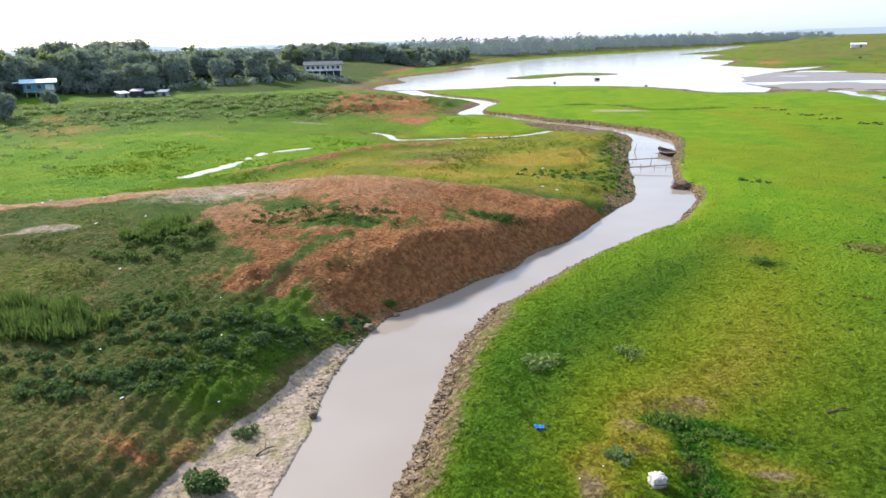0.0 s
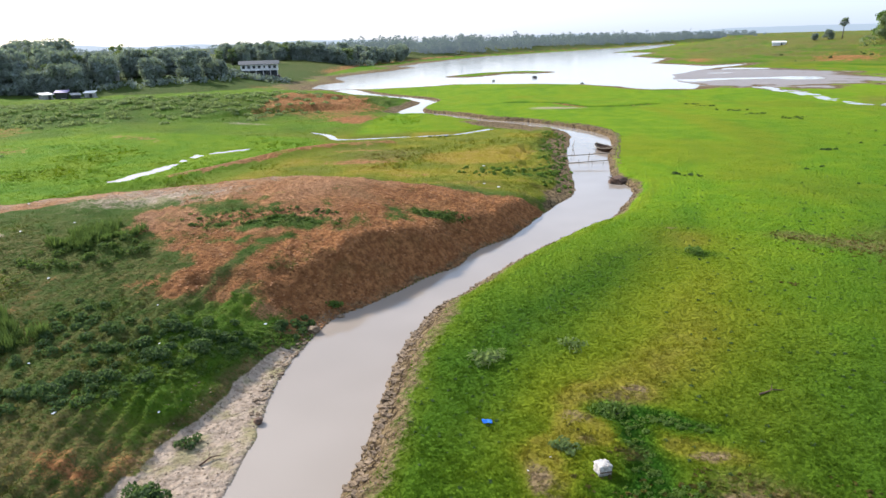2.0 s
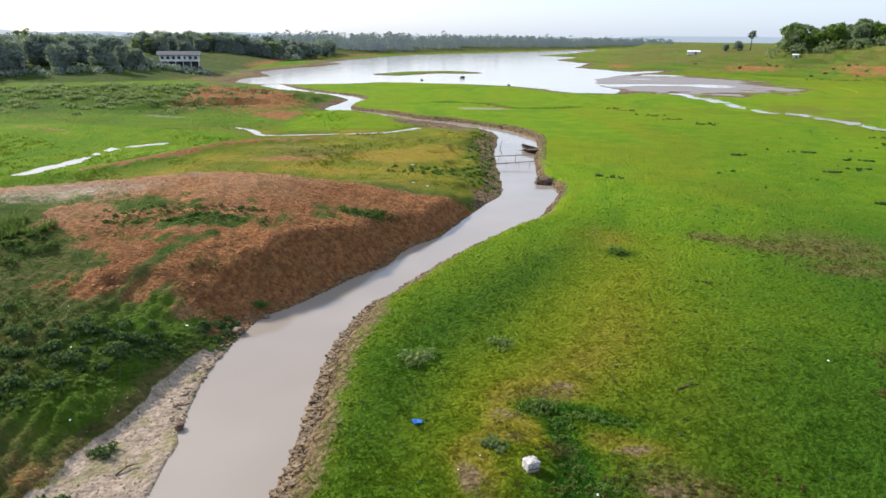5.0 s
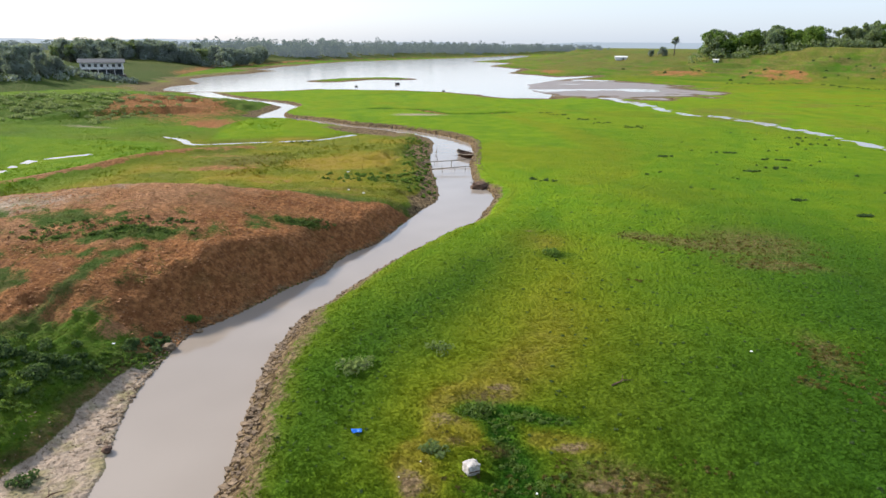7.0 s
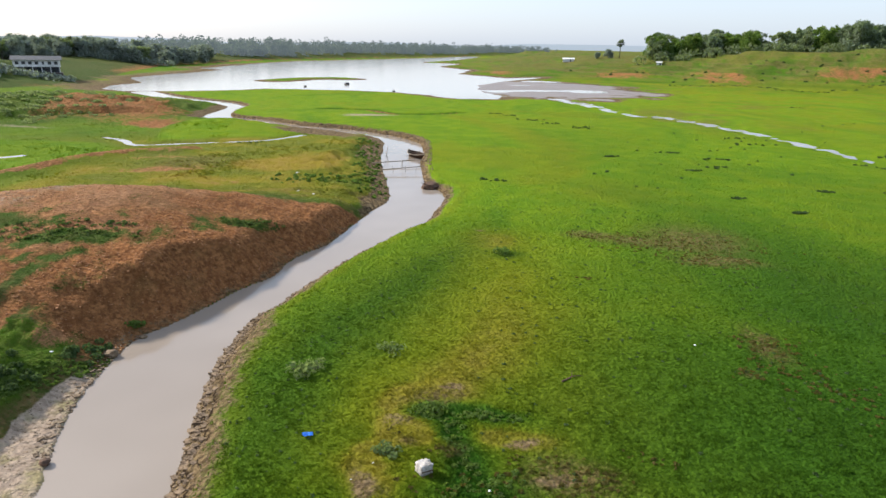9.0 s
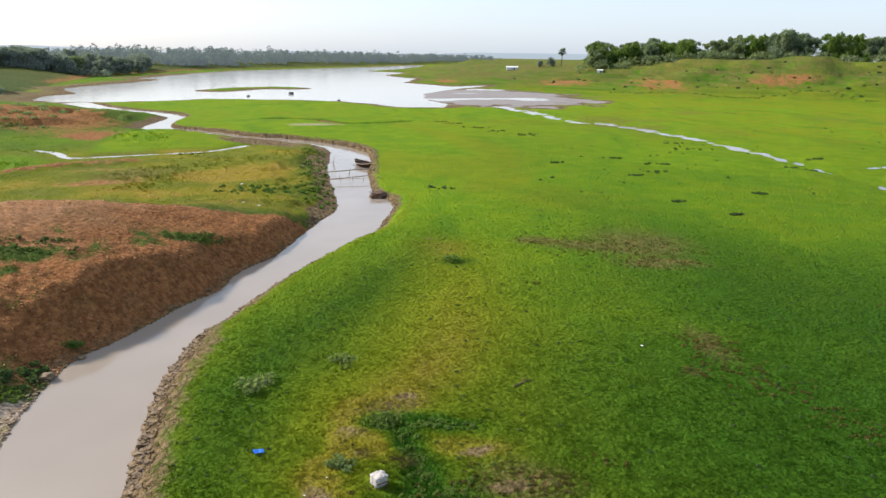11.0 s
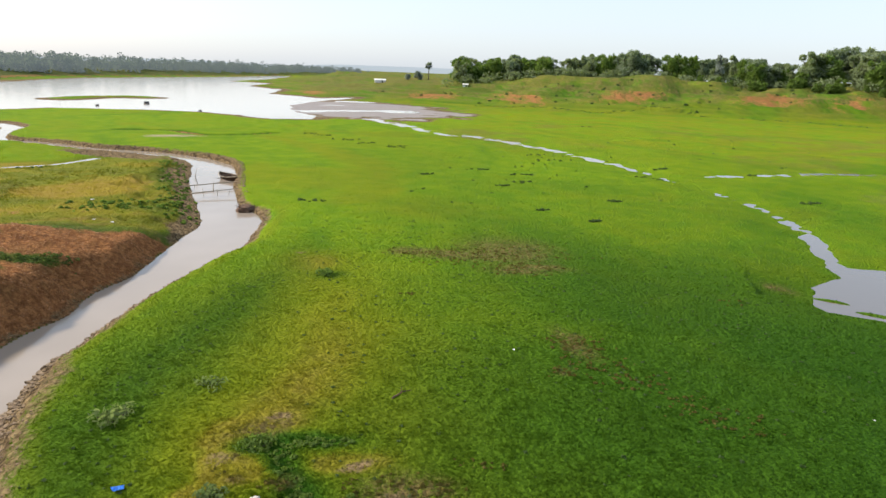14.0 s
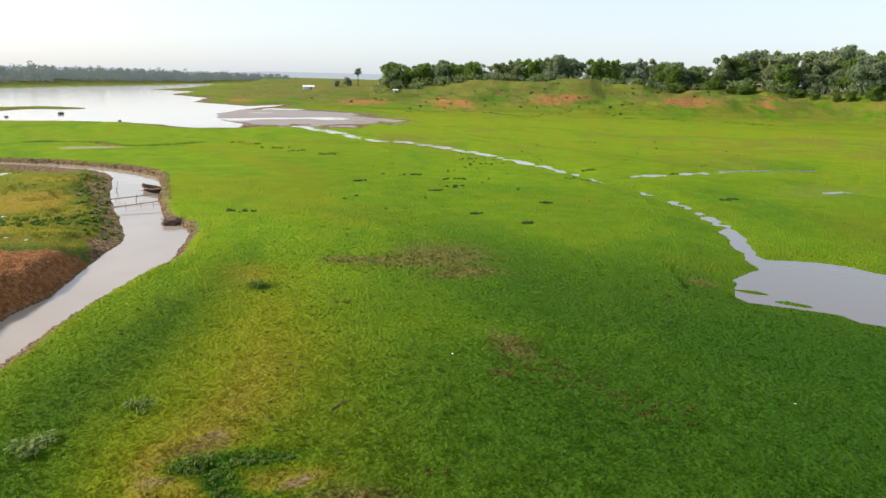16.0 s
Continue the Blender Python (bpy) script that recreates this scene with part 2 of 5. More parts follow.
M_BLUEROOF = plain_material("pale_blue_roof", (0.330, 0.520, 0.660), (0.520, 0.690, 0.800), 1.0, 0.5)
M_BLUEWALL = plain_material("blue_wall", (0.060, 0.200, 0.290), (0.110, 0.290, 0.390), 1.0, 0.8)
M_DARK = plain_material("dark_opening", (0.018, 0.019, 0.021), (0.030, 0.031, 0.034), 2.0, 0.4)
M_CONCRETE = plain_material("stained_concrete", (0.260, 0.250, 0.240), (0.420, 0.410, 0.390), 1.5, 0.9)
M_PURPLE = plain_material("faded_purple_tarp", (0.200, 0.150, 0.300), (0.330, 0.260, 0.420), 2.0, 0.6)
M_BLACK = plain_material("black_plastic", (0.012, 0.012, 0.013), (0.030, 0.030, 0.032), 5.0, 0.5)

# ---- the lie of the land ----
TABLE = np.random.RandomState(7).rand(256, 256)


def value_noise(x, y):
    i, j = np.floor(x).astype(int), np.floor(y).astype(int)
    u, v = x - i, y - j
    u, v = u * u * (3 - 2 * u), v * v * (3 - 2 * v)
    a, b = TABLE[i & 255, j & 255], TABLE[(i + 1) & 255, j & 255]
    c, d = TABLE[i & 255, (j + 1) & 255], TABLE[(i + 1) & 255, (j + 1) & 255]
    return (a * (1 - u) + b * u) * (1 - v) + (c * (1 - u) + d * u) * v


def fbm(x, y, size, octaves=4, seed=0.0):
    """Noise about 0, from -1 to 1, with features of that size in metres."""
    total, gain, norm = 0.0, 1.0, 0.0
    for k in range(octaves):
        f = 2.03**k / size
        total = total + gain * (value_noise(x * f + seed * 17.3 + 31.7 * k, y * f + seed * 9.1 + 11.9 * k) * 2 - 1)
        norm, gain = norm + gain, gain * 0.5
    return total / norm


def step(a, b, v):
    t = np.clip((v - a) / (b - a), 0, 1)
    return t * t * (3 - 2 * t)


def smin(a, b, k):
    h = np.clip(0.5 + 0.5 * (b - a) / k, 0, 1)
    return b * (1 - h) + a * h - k * h * (1 - h)


def smooth_line(points, per=4):
    """A curve through the points."""
    p = np.array(points, float)
    p = np.vstack([2 * p[0] - p[1], p, 2 * p[-1] - p[-2]])
    out = []
    for a, b, c, d in zip(p[:-3], p[1:-2], p[2:-1], p[3:]):
        for t in np.arange(per) / per:
            out.append(0.5 * (2 * b + (c - a) * t + (2 * a - 5 * b + 4 * c - d) * t**2 + (3 * b - a - 3 * c + d) * t**3))
    return np.array(out + [p[-2]])


def to_line(x, y, line, values=None):
    """Distance to a line, the side (left of its way is positive) and a value carried along it."""
    line = np.asarray(line, float)
    best, side, carried = np.full(x.shape, 1e9), np.zeros(x.shape), np.zeros(x.shape)
    values = np.zeros(len(line)) if values is None else np.asarray(values, float)
    for (ax, ay), (bx, by), va, vb in zip(line[:-1], line[1:], values[:-1], values[1:]):
        dx, dy = bx - ax, by - ay
        t = np.clip(((x - ax) * dx + (y - ay) * dy) / (dx * dx + dy * dy), 0, 1)
        d = (x - ax - t * dx) ** 2 + (y - ay - t * dy) ** 2
        near = d < best
        best = np.where(near, d, best)
        side = np.where(near, np.sign(dx * (y - ay) - dy * (x - ax)), side)
        carried = np.where(near, va + t * (vb - va), carried)
    return np.sqrt(best), side, carried


def inside(x, y, ring):
    ring = np.asarray(ring, float)
    hit = np.zeros(x.shape, bool)
    for (ax, ay), (bx, by) in zip(ring, np.roll(ring, -1, 0)):
        if ay != by:
            hit ^= ((ay > y) != (by > y)) & (x < (bx - ax) * (y - ay) / (by - ay) + ax)
    return hit


def to_ring(x, y, ring):
    """Distance to a closed outline, negative inside."""
    d, _, _ = to_line(x, y, np.vstack([ring, ring[:1]]))
    return np.where(inside(x, y, ring), -d, d)


CREEK_LEFT = smooth_line([(-8.5, -30), (-9.8, 8), (-10.1, 16.5), (-10.3, 18.9), (-10.8, 21.8), (-11.3, 25.1), (-11.2, 29.2), (-10.7, 31.7), (-8.8, 34.6),
                          (-7.1, 37.9), (-5.5, 40.2), (-4.3, 44.2), (-2.5, 46.8), (-1.1, 50.9), (0.9, 56.6), (2.9, 62.8), (2.9, 73.3), (2.8, 84.3),
                          (3.8, 100.2), (2.3, 107.5), (-1.8, 112.5), (-8, 117.5), (-15, 124), (-21, 130), (-28.5, 130), (-30.5, 139), (-29.6, 150),
                          (-29.8, 160), (-36, 168), (-50, 182), (-66, 205)], 3)
CREEK_RIGHT = smooth_line([(-5.0, -30), (-6.0, 8), (-6.2, 17.1), (-6.2, 20.1), (-6.4, 23.8), (-6.5, 27.2), (-6.0, 31.6), (-4.9, 34.6), (-3.3, 38.2),
                           (-0.5, 43.8), (2.2, 48.3), (4.9, 52.1), (6.9, 57.5), (8.4, 64.2), (7.0, 69.3), (7.6, 80.8), (9.3, 96.7), (7.2, 105.3),
                           (2.4, 112.8), (-3.0, 118), (-9, 121.5), (-14.2, 127.5), (-20, 133.5), (-24.8, 137), (-26, 148), (-25.4, 159.5), (-31, 171.5),
                           (-46, 187), (-60, 209)], 3)
LAKE = np.array([(-76, 216), (-68, 209), (-55, 209), (-40, 217), (-30, 227), (-4, 222), (12, 215), (18, 205), (28, 191), (40, 190), (44, 205), (40, 225),
                 (46, 262), (70, 305), (96, 345), (71, 325), (54, 371), (74, 438), (60, 494), (86, 600), (56, 632), (118, 800), (196, 1094), (184, 1130),
                 (92, 887), (16, 744), (-59, 590), (-89, 402), (-69, 379), (-85, 326), (-91, 286), (-76, 250), (-82, 232)])
HILL_LEFT = np.array([(-185, 20), (-165, 100), (-153, 150), (-148, 181), (-130, 190), (-109, 197), (-97, 206), (-90, 222), (-88, 242), (-94, 268), (-105, 330),
                      (-112, 408), (-78, 600), (2, 765), (80, 905), (186, 1145), (420, 1350), (700, 4900), (-4900, 4900), (-4900, 20)])
HILL_RIGHT = np.array([(62, 490), (66, 418), (76, 348), (100, 318), (120, 303), (134, 276), (168, 238), (212, 219), (300, 178), (306, 120), (330, 60), (4900, -100),
                       (4900, 4900), (720, 4900), (450, 1320), (212, 1092), (130, 800), (68, 640), (96, 600), (72, 510)])
CREST = [(1.0, 53), (-4, 50.5), (-9, 49.5), (-13.5, 48), (-18, 47.5), (-22, 45.5), (-27, 43), (-33, 39), (-41, 33), (-50, 22), (-58, 6)]
CREST_RISE = [0.0, 0.9, 1.9, 2.8, 3.1, 3.1, 3.1, 3.1, 3.2, 3.6, 3.8]
RILL = smooth_line([(57, 192), (60, 170), (60, 146), (67, 140), (70, 120), (70.5, 102), (70.3, 89), (68.3, 78.5), (66.6, 68), (65, 59), (60, 48.5),
                    (56.6, 43.3), (52, 38), (48.5, 34)], 3)
RILL_FAR = smooth_line([(78, 78), (88, 77.5), (102, 77), (116, 73)], 3)
POOL = smooth_line([(49, 35.2), (52.6, 33.6), (54.8, 30.4), (56, 24), (52, 19), (43.2, 20.6), (42.2, 23.6), (40.6, 25.7), (39.2, 27.7), (40.1, 29.6), (42.4, 31.8), (47, 32.8)], 2)
SIDE_STREAM = smooth_line([(-38, 106), (-33.8, 102.2), (-31, 98), (-23, 100), (-14, 103), (-9, 109)], 3)
DITCH = smooth_line([(-8, 153), (-3, 153), (3, 150), (8, 142), (15, 142), (22, 145.5)], 3)
GREEN_FLAT = np.array([(-46, 52), (-40, 61), (-36.5, 68), (-32, 79), (-28, 88), (-36, 98), (-58, 98), (-74, 95), (-86, 76), (-62, 46)])
GREEN_ISLE = np.array([(-30, 101), (-22, 104), (-13, 106), (-9, 112), (-16, 122), (-27, 127), (-31, 116)])
LEFT_POOL = smooth_line([(-47, 66.5), (-46, 73.5), (-46, 79), (-46, 84), (-41.8, 88.6)], 3)


def lie(x, y):
    """Height of the land and what covers it."""
    r = np.hypot(x, y)
    wob = 0.25 * fbm(x, y, 2.2, 3, 1) + 0.10 * fbm(x, y, 0.5, 2, 2)
    dl, _, _ = to_line(x, y, CREEK_LEFT)
    dr, _, _ = to_line(x, y, CREEK_RIGHT)
    creek = inside(x, y, np.vstack([CREEK_LEFT, CREEK_RIGHT[::-1]]))
    at_left = dl < dr
    s = np.where(creek, -np.minimum(dl, dr), np.minimum(dl, dr)) + wob * step(0, 25, r)
    # land on the left of the creek
    flat = 1.15 + 0.25 * fbm(x, y, 14, 3, 3) - 0.5 * step(110, 200, r)
    dc, side, rise = to_line(x, y, CREST, CREST_RISE)
    far = side < 0
    mound = rise * np.where(far, np.exp(-((dc / 8.5) ** 2)), 1 / (1 + (dc / 14.5) ** 3)) * (1 + 0.06 * fbm(x, y, 5, 3, 4))
    d2, _, _ = to_line(x, y, [(-44, 58), (-36.7, 68), (-32.3, 77), (-28, 84.8), (-21, 88)])
    ridge = 0.95 * np.exp(-((d2 / 1.7) ** 2)) * (1 + 0.3 * fbm(x, y, 5, 3, 33))
    d3, _, _ = to_line(x, y, [(-125, 112), (-96, 122), (-70, 136), (-54, 143)])
    heath = 3.0 * np.exp(-((d3 / 18) ** 2)) * (1 + 0.25 * fbm(x, y, 9, 3, 5))
    left = flat + mound + ridge + heath
    brow = np.interp(y, [28, 33, 37, 42, 48, 55], [3.3, 2.7, 2.2, 1.5, 1.1, 1.0]) + 0.27 * np.maximum(s, 0)
    left = np.where(y < 60, smin(left, brow, 0.5), left)
    flat_mud = np.interp(y, [16, 19.4, 22, 24.2, 27.5], [3.4, 2.7, 1.7, 0.8, 0.3]) + 0.3 * fbm(x, y, 1.5, 3, 19)
    shore = 0.05 + 0.05 * s + np.maximum(s - flat_mud, 0) * (0.42 + 0.45 * step(30, 36, y) * step(60, 54, y) - 0.24 * step(54, 60, y) + 0.20 * fbm(x, y, 2.5, 3, 6))
    furrow = 0.055 * np.sin(s * 10 + 2.2 * fbm(x, y, 4, 3, 23)) * step(2.5, 4, s) * step(15, 10, s) * step(34, 29, y)
    left = smin(left, shore, 0.9 - 0.6 * step(31, 38, y)) + furrow + (0.12 * fbm(x, y, 1.4, 4, 7) + 0.06 * fbm(x, y, 0.45, 2, 25)) * step(0.5, 4, s)
    face = step(0.3, 1.2, s) * step(7.5, 4.0, s) * step(30, 34, y) * step(56, 50, y)
    left = left + face * (0.22 * fbm((x + y) * 0.9, s * 0.22, 1.3, 3, 36) + 0.10 * fbm(x, y, 0.6, 2, 37))
    crown = step(6.5, 9, s) * step(26, 32, y) * step(62, 56, y)
    left = left + crown * 0.12 * fbm(x * 0.5, y, 1.1, 3, 38)
    # meadow on the right
    meadow = 0.98 - 0.16 * (blob(x, y, 2.7, 22.0, 1.0, 0.5, 0) + blob(x, y, 3.35, 20.4, 0.45, 1.5, 10) + blob(x, y, 3.4, 18.2, 1.0, 1.0, 0)) - 0.32 * step(35, 100, r) - 0.28 * step(100, 190, r) - 0.25 * step(25, 45, x) * step(160, 90, r) + 0.16 * fbm(x, y, 10, 3, 8) * step(14, 22, r) + 0.06 * fbm(x, y, 0.9, 4, 9)
    cut = 0.62 + 0.9 * step(70, 80, y)
    right = smin(meadow, 0.03 + np.maximum(s, 0) * cut, 0.25)
    right = right + 0.17 * fbm(x, y, 0.5, 3, 10) * step(0.0, 0.25, s) * step(1.5, 0.6, s)
    z = np.where(at_left, left, right)
    # hills on both sides of the lake
    hl = np.maximum(-to_ring(x, y, HILL_LEFT), 0)
    z = z + smin(0.12 * hl, 5.2 + 0.001 * hl.clip(0, 900), 2.0).clip(0, 7) * (1 + 0.25 * fbm(x, y, 40, 4, 11))
    z = z + 4.4 * np.exp(-(((x + 107) / 17) ** 2 + ((y - 246) / 13) ** 2) ** 2)
    z = z + 1.9 * np.exp(-(((x + 107) / 17) ** 2 + ((y - 246) / 13) ** 2) ** 2) + 2.2 * np.exp(-(((x + 153) / 14) ** 2 + ((y - 157) / 14) ** 2))
    hr = np.maximum(-to_ring(x, y, HILL_RIGHT), 0)
    knolls = 1 + (0.50 * fbm(x, y, 44, 3, 12) + 0.22 * fbm(x, y, 15, 3, 13)) * step(125, 50, hr)
    z = z + (np.interp(x, [60, 100, 140, 165, 200, 260], [3.6, 4.8, 6.5, 8.5, 11.5, 14.0]) * np.interp(r, [480, 640], [1.0, 0.6]) * step(-8, np.interp(x, [150, 260], [105, 58]), hr) * (hr > 0) + 0.25 * step(0, 3, hr)) * knolls
    z = np.where(hr > 0, z + 0.42 * np.sin(z * 3.2 + 1.5 * fbm(x, y, 30, 3, 24)) * step(0, 12, hr) * step(120, 80, hr), z)
    # lake, mud flat, bar
    dk = to_ring(x, y, LAKE) + 2.5 * fbm(x, y, 14, 4, 14) + 5 * fbm(x, y, 45, 3, 15) * step(150, 400, r)
    apron = np.maximum(dk, 0)
    z = smin(z, 0.04 + 0.02 * apron + 0.004 * apron**2, 0.15)
    flatmud = np.exp(-(((x - 66) / 46) ** 2 + ((y - 245) / 66) ** 2))
    z = np.where((flatmud > 0.25) & (hr < 1), np.minimum(z, 0.05 + 0.10 * fbm(x * 0.6, y, 22, 4, 16) + 0.5 * (0.42 - flatmud).clip(0, 1)), z)
    z = np.where(dk < 0, np.minimum(z, 0.03 * dk.clip(-20, 0) - 0.02), z)
    shoal = (dk < 0) & (dk > -30) & (x < 10) & (y < 262)
    z = np.where(shoal, np.maximum(z, -0.05 + 0.16 * fbm(x * 0.6, y, 16, 4, 26) - 0.006 * (dk + 30)), z)
    bar, _, _ = to_line(x, y, [(-32, 276), (-24, 294), (-14, 300), (-5, 298)])
    z = np.where(bar < 16, np.maximum(z, 0.62 - 0.07 * bar + 0.10 * fbm(x, y, 4, 3, 17)), z)
    # creek bed, rills and pools
    z = np.where(creek & (s < 0), np.minimum(-0.03 + 0.5 * s, z).clip(-1.0, 2), z)
    rag = fbm(x, y, 2.5, 4, 18)
    damp = fbm(x, y, 1.3, 3, 31)
    sink = np.interp(y, [40, 50, 57, 64, 78, 88], [-0.04, -0.01, 0.01, 0.035, 0.035, -0.02])
    for line, wide, low, rise in ((RILL, np.interp(y, [36, 45, 58, 75, 90, 110, 140, 190], [0.6, 0.9, 1.0, 0.9, 1.2, 1.7, 2.2, 2.8]), sink, 0.10), (RILL_FAR, 1.3, -0.02, 0.06),
                                  (SIDE_STREAM, 0.4, -0.08, 0.055), (LEFT_POOL, 0.95, -0.025, 0.07)):
        d, _, _ = to_line(x, y, line)
        q = np.minimum(d / wide, 1.8)
        near = d < 1.8 * wide + 1.35 / rise
        z = np.where(near, np.minimum(z, low + 0.045 * q**2 + (0.08 * damp + 0.06 * rag) * step(6, 3, d / wide) + rise * np.maximum(d - 1.8 * wide, 0)), z)
    z = z + 0.65 * np.exp(-((d2 / 1.4) ** 2)) * at_left
    trench, _, _ = to_line(x, y, DITCH)
    z = z - 0.6 * np.exp(-((trench / 1.3) ** 2))
    dp = to_ring(x, y, POOL) + 0.7 * rag
    z = np.where(dp < 4, np.minimum(z, np.where(dp < 0, 0.2 * dp, 0.16 * dp)), z).clip(-1.5, 80)
    for cx, cy, rx, ry in ((41.2, 29.1, 1.1, 0.32), (41.5, 26.1, 1.2, 0.4)):
        z = np.maximum(z, 0.15 * blob(x, y, cx, cy, rx, ry, -55) + 0.04 * rag - 0.05 - 10.0 * (np.hypot(x - cx, y - cy) > 2.5))
    seep = np.exp(-(((x - 92) / 24) ** 2 + ((y - 57) / 9) ** 2))
    z = np.where(seep > 0.3, np.minimum(z, 0.02 + 0.10 * (0.5 + rag) + 0.5 * (0.9 - seep)), z)
    return dict(z=z, r=r, s=s, left=at_left, creek=creek, dc=dc, far=far, d2=d2, d3=d3, hl=hl, hr=hr, dk=dk, dp=dp, flatmud=flatmud, seep=seep, bar=bar, heath=heath, trench=trench)


def blob(x, y, cx, cy, rx, ry, turn=0.0):
    c, q = math.cos(radians(turn)), math.sin(radians(turn))
    u, v = (x - cx) * c + (y - cy) * q, (y - cy) * c - (x - cx) * q
    return np.exp(-((u / rx) ** 2 + (v / ry) ** 2) ** 1.5)


YELLOW = [(9.3, 44.6, 2.2, 3.0, 0, 0.40), (0.2, 18.2, 0.9, 2.6, 0, 0.62), (1.5, 21.0, 0.9, 1.5, 20, 0.66), (5.6, 19.6, 2.0, 0.8, -10, 0.60), (2.6, 23.4, 1.7, 0.8, 15, 0.42), (24.5, 61, 5, 7, 0, 0.35),
          (-8.0, 75, 8.5, 6.0, 20, 0.95), (-3.0, 84, 3, 5, 0, 0.6), (-5, 58, 6, 2, 0, 0.5), (-14, 66, 6, 2.5, 10, 0.5)]
HOLLOW = [(2.7, 22.0, 1.0, 0.6, 0), (4.5, 21.5, 1.9, 0.6, -18), (3.35, 20.4, 0.6, 1.5, 10), (3.5, 18.4, 1.0, 1.2, 0), (3.6, 17.0, 2.0, 0.9, 0)]
LUSH = [(9.2, 17.4, 1.6, 0.7, 0, 0.6), (36, 26, 9, 7, 0, 0.8), (9.5, 40.8, 1.4, 0.8, 0, 0.7), (-1.0, 68, 2.5, 6, 0, 0.6), (0.5, 90, 2.2, 14, 0, 0.6), (46, 38, 7, 5, -40, 0.5)]
DEAD = [(16.4, 45.6, 1.6, 1.0, 0), (19.2, 43.6, 3.0, 1.2, -35), (22.9, 38.2, 2.6, 1.2, -15), (23.8, 43.5, 3.6, 4.2, -20), (18.6, 26, 0.7, 2.0, 0), (16.2, 23.2, 0.7, 0.35, 0), (1.4, 21.4, 0.4, 0.3, 0),
        (6.6, 17.4, 1.5, 1.2, 0), (0.0, 17.3, 0.35, 1.0, 0), (2.9, 19.3, 0.6, 0.35, 20), (3.0, 23.2, 1.4, 0.6, 10), (39, 31.5, 1, 1, 0), (1.3, 19.9, 0.4, 0.3, 0)]


def cover(x, y, g):
    """What covers the land, as eight parts from 0 to 1."""
    z, s, r = g["z"], g["s"], g["r"]
    n1, n2, n3 = fbm(x, y, 6, 4, 20), fbm(x, y, 1.6, 4, 21), fbm(x, y, 30, 4, 22)
    land_left = g["left"] & (r < 215) & (g["hl"] < 1)
    # red earth: the cut bank, the crown of the mound, the far slope
    bank = step(27, 34, y + 0.35 * (x + 14) + 2.5 * n1) * step(58, 50, y)
    crown = np.where(g["far"], step(5.5, 1.5, g["dc"] + 1.5 * n1), step(26, 20, g["dc"] + 3 * n1)) * step(-30, -23, x + 4 * n1)
    tongue = np.maximum(0.75 * blob(x + n1, y + n1, -17.5, 30.2, 4.2, 2.0, 25), (0.85 + 0.3 * n2) * blob(x + n1, y + n1, -14.3, 34.2, 4.6, 2.3, 25))
    soil = np.where(land_left & (s > 0), np.maximum(np.minimum(bank + 0.15, 1) * crown * (0.84 + 0.5 * n1 + 0.5 * n2 + 0.3 * step(5, 2, s)), tongue), 0.0)
    for cx, cy, rx, ry, turn in ((-16.6, 38, 3.4, 1.0, 20), (-7.2, 45.0, 2.4, 0.8, 25), (-24, 32, 3.4, 2.2, 0)):
        soil = soil * (1 - 0.72 * blob(x + n2, y + n2, cx, cy, rx, ry, turn))
    streak = fbm(s * 0.9, (x + y) * 0.12, 1.0, 3, 35)
    soil = soil + (0.75 * streak - 0.19) * step(-12, -18, x) * (soil > 0.05) * (y < 44)
    soil = np.maximum(soil, (0.44 + 0.4 * n2) * blob(x + 1.5 * n1 + n2, y + 1.5 * n1, -15.2, 16.8, 2.8, 2.4, 30) * land_left)
    soil = np.maximum(soil, step(1.7, 0.6, g["d2"] + 0.8 * n2) * step(-44, -36, x) * (0.70 + 0.4 * n1) * land_left)
    for cx, cy, rx, ry, turn in ((-46, 142, 15, 30, 18), (-34, 118, 8, 8, 0), (-24, 80, 5, 2.5, 0), (-62, 62, 18, 6, -20), (-92, 96, 14, 6, 0), (-84, 216, 20, 6, 0), (-10, 66, 3, 1.5, 0)):
        soil = np.maximum(soil, (0.68 if cx > -50 and cy > 110 else 0.50) * blob(x + 6 * n1, y + 6 * n1, cx, cy, rx, ry, turn) * g["left"])
    for cx, cy, rx, ry in ((132, 330, 13, 16), (163, 292, 8, 24), (206, 262, 17, 12), (258, 230, 24, 9), (80, 380, 9, 22), (292, 215, 14, 6)):
        soil = np.maximum(soil, (0.60 + 0.25 * n2) * blob(x + 14 * n1, y + 12 * n1, cx, cy, rx * 1.3, ry * 1.3) * (g["hr"] > 0))
    # grey mud at the water
    waters = np.minimum(np.where(g["creek"], 0, np.maximum(s, 0)), 99)
    wet_left = np.where(g["left"], 0.7 * step(0.50, 0.2, z + 0.12 * n1) * step(26, 30, y) * (s < 8), 0) * step(62, 50, y)
    wet_left = np.maximum(wet_left, np.where(g["left"], 1.25 * step(0.85, 0.3, z + 0.1 * n2) * step(52, 58, y) * (s < 6), 0))
    wet_right = np.where(~g["left"], step(1.5 + 0.6 * n1, 0.6 + 0.5 * n1, s / np.interp(y, [35, 60], [1.0, 0.6])), 0) * (r < 215)
    rim = np.where(g["left"] & (y < 31) & (s > 0), step(0.2, 0.34, z) * step(0.85, 0.45, z), 0)
    mud = np.maximum(np.maximum(0.66 * wet_left, 0.36 * rim), 0.72 * wet_right)
    mud = np.maximum(mud, 0.58 * np.where(~g["left"], step(2.5 + 0.9 * n1, 1.0 + 0.9 * n1, s / np.interp(y, [35, 60], [1.0, 0.6])), 0) * (r < 215))
    mud = np.maximum(mud, step(9, 2, g["dk"] + 3 * n1) * 0.8)
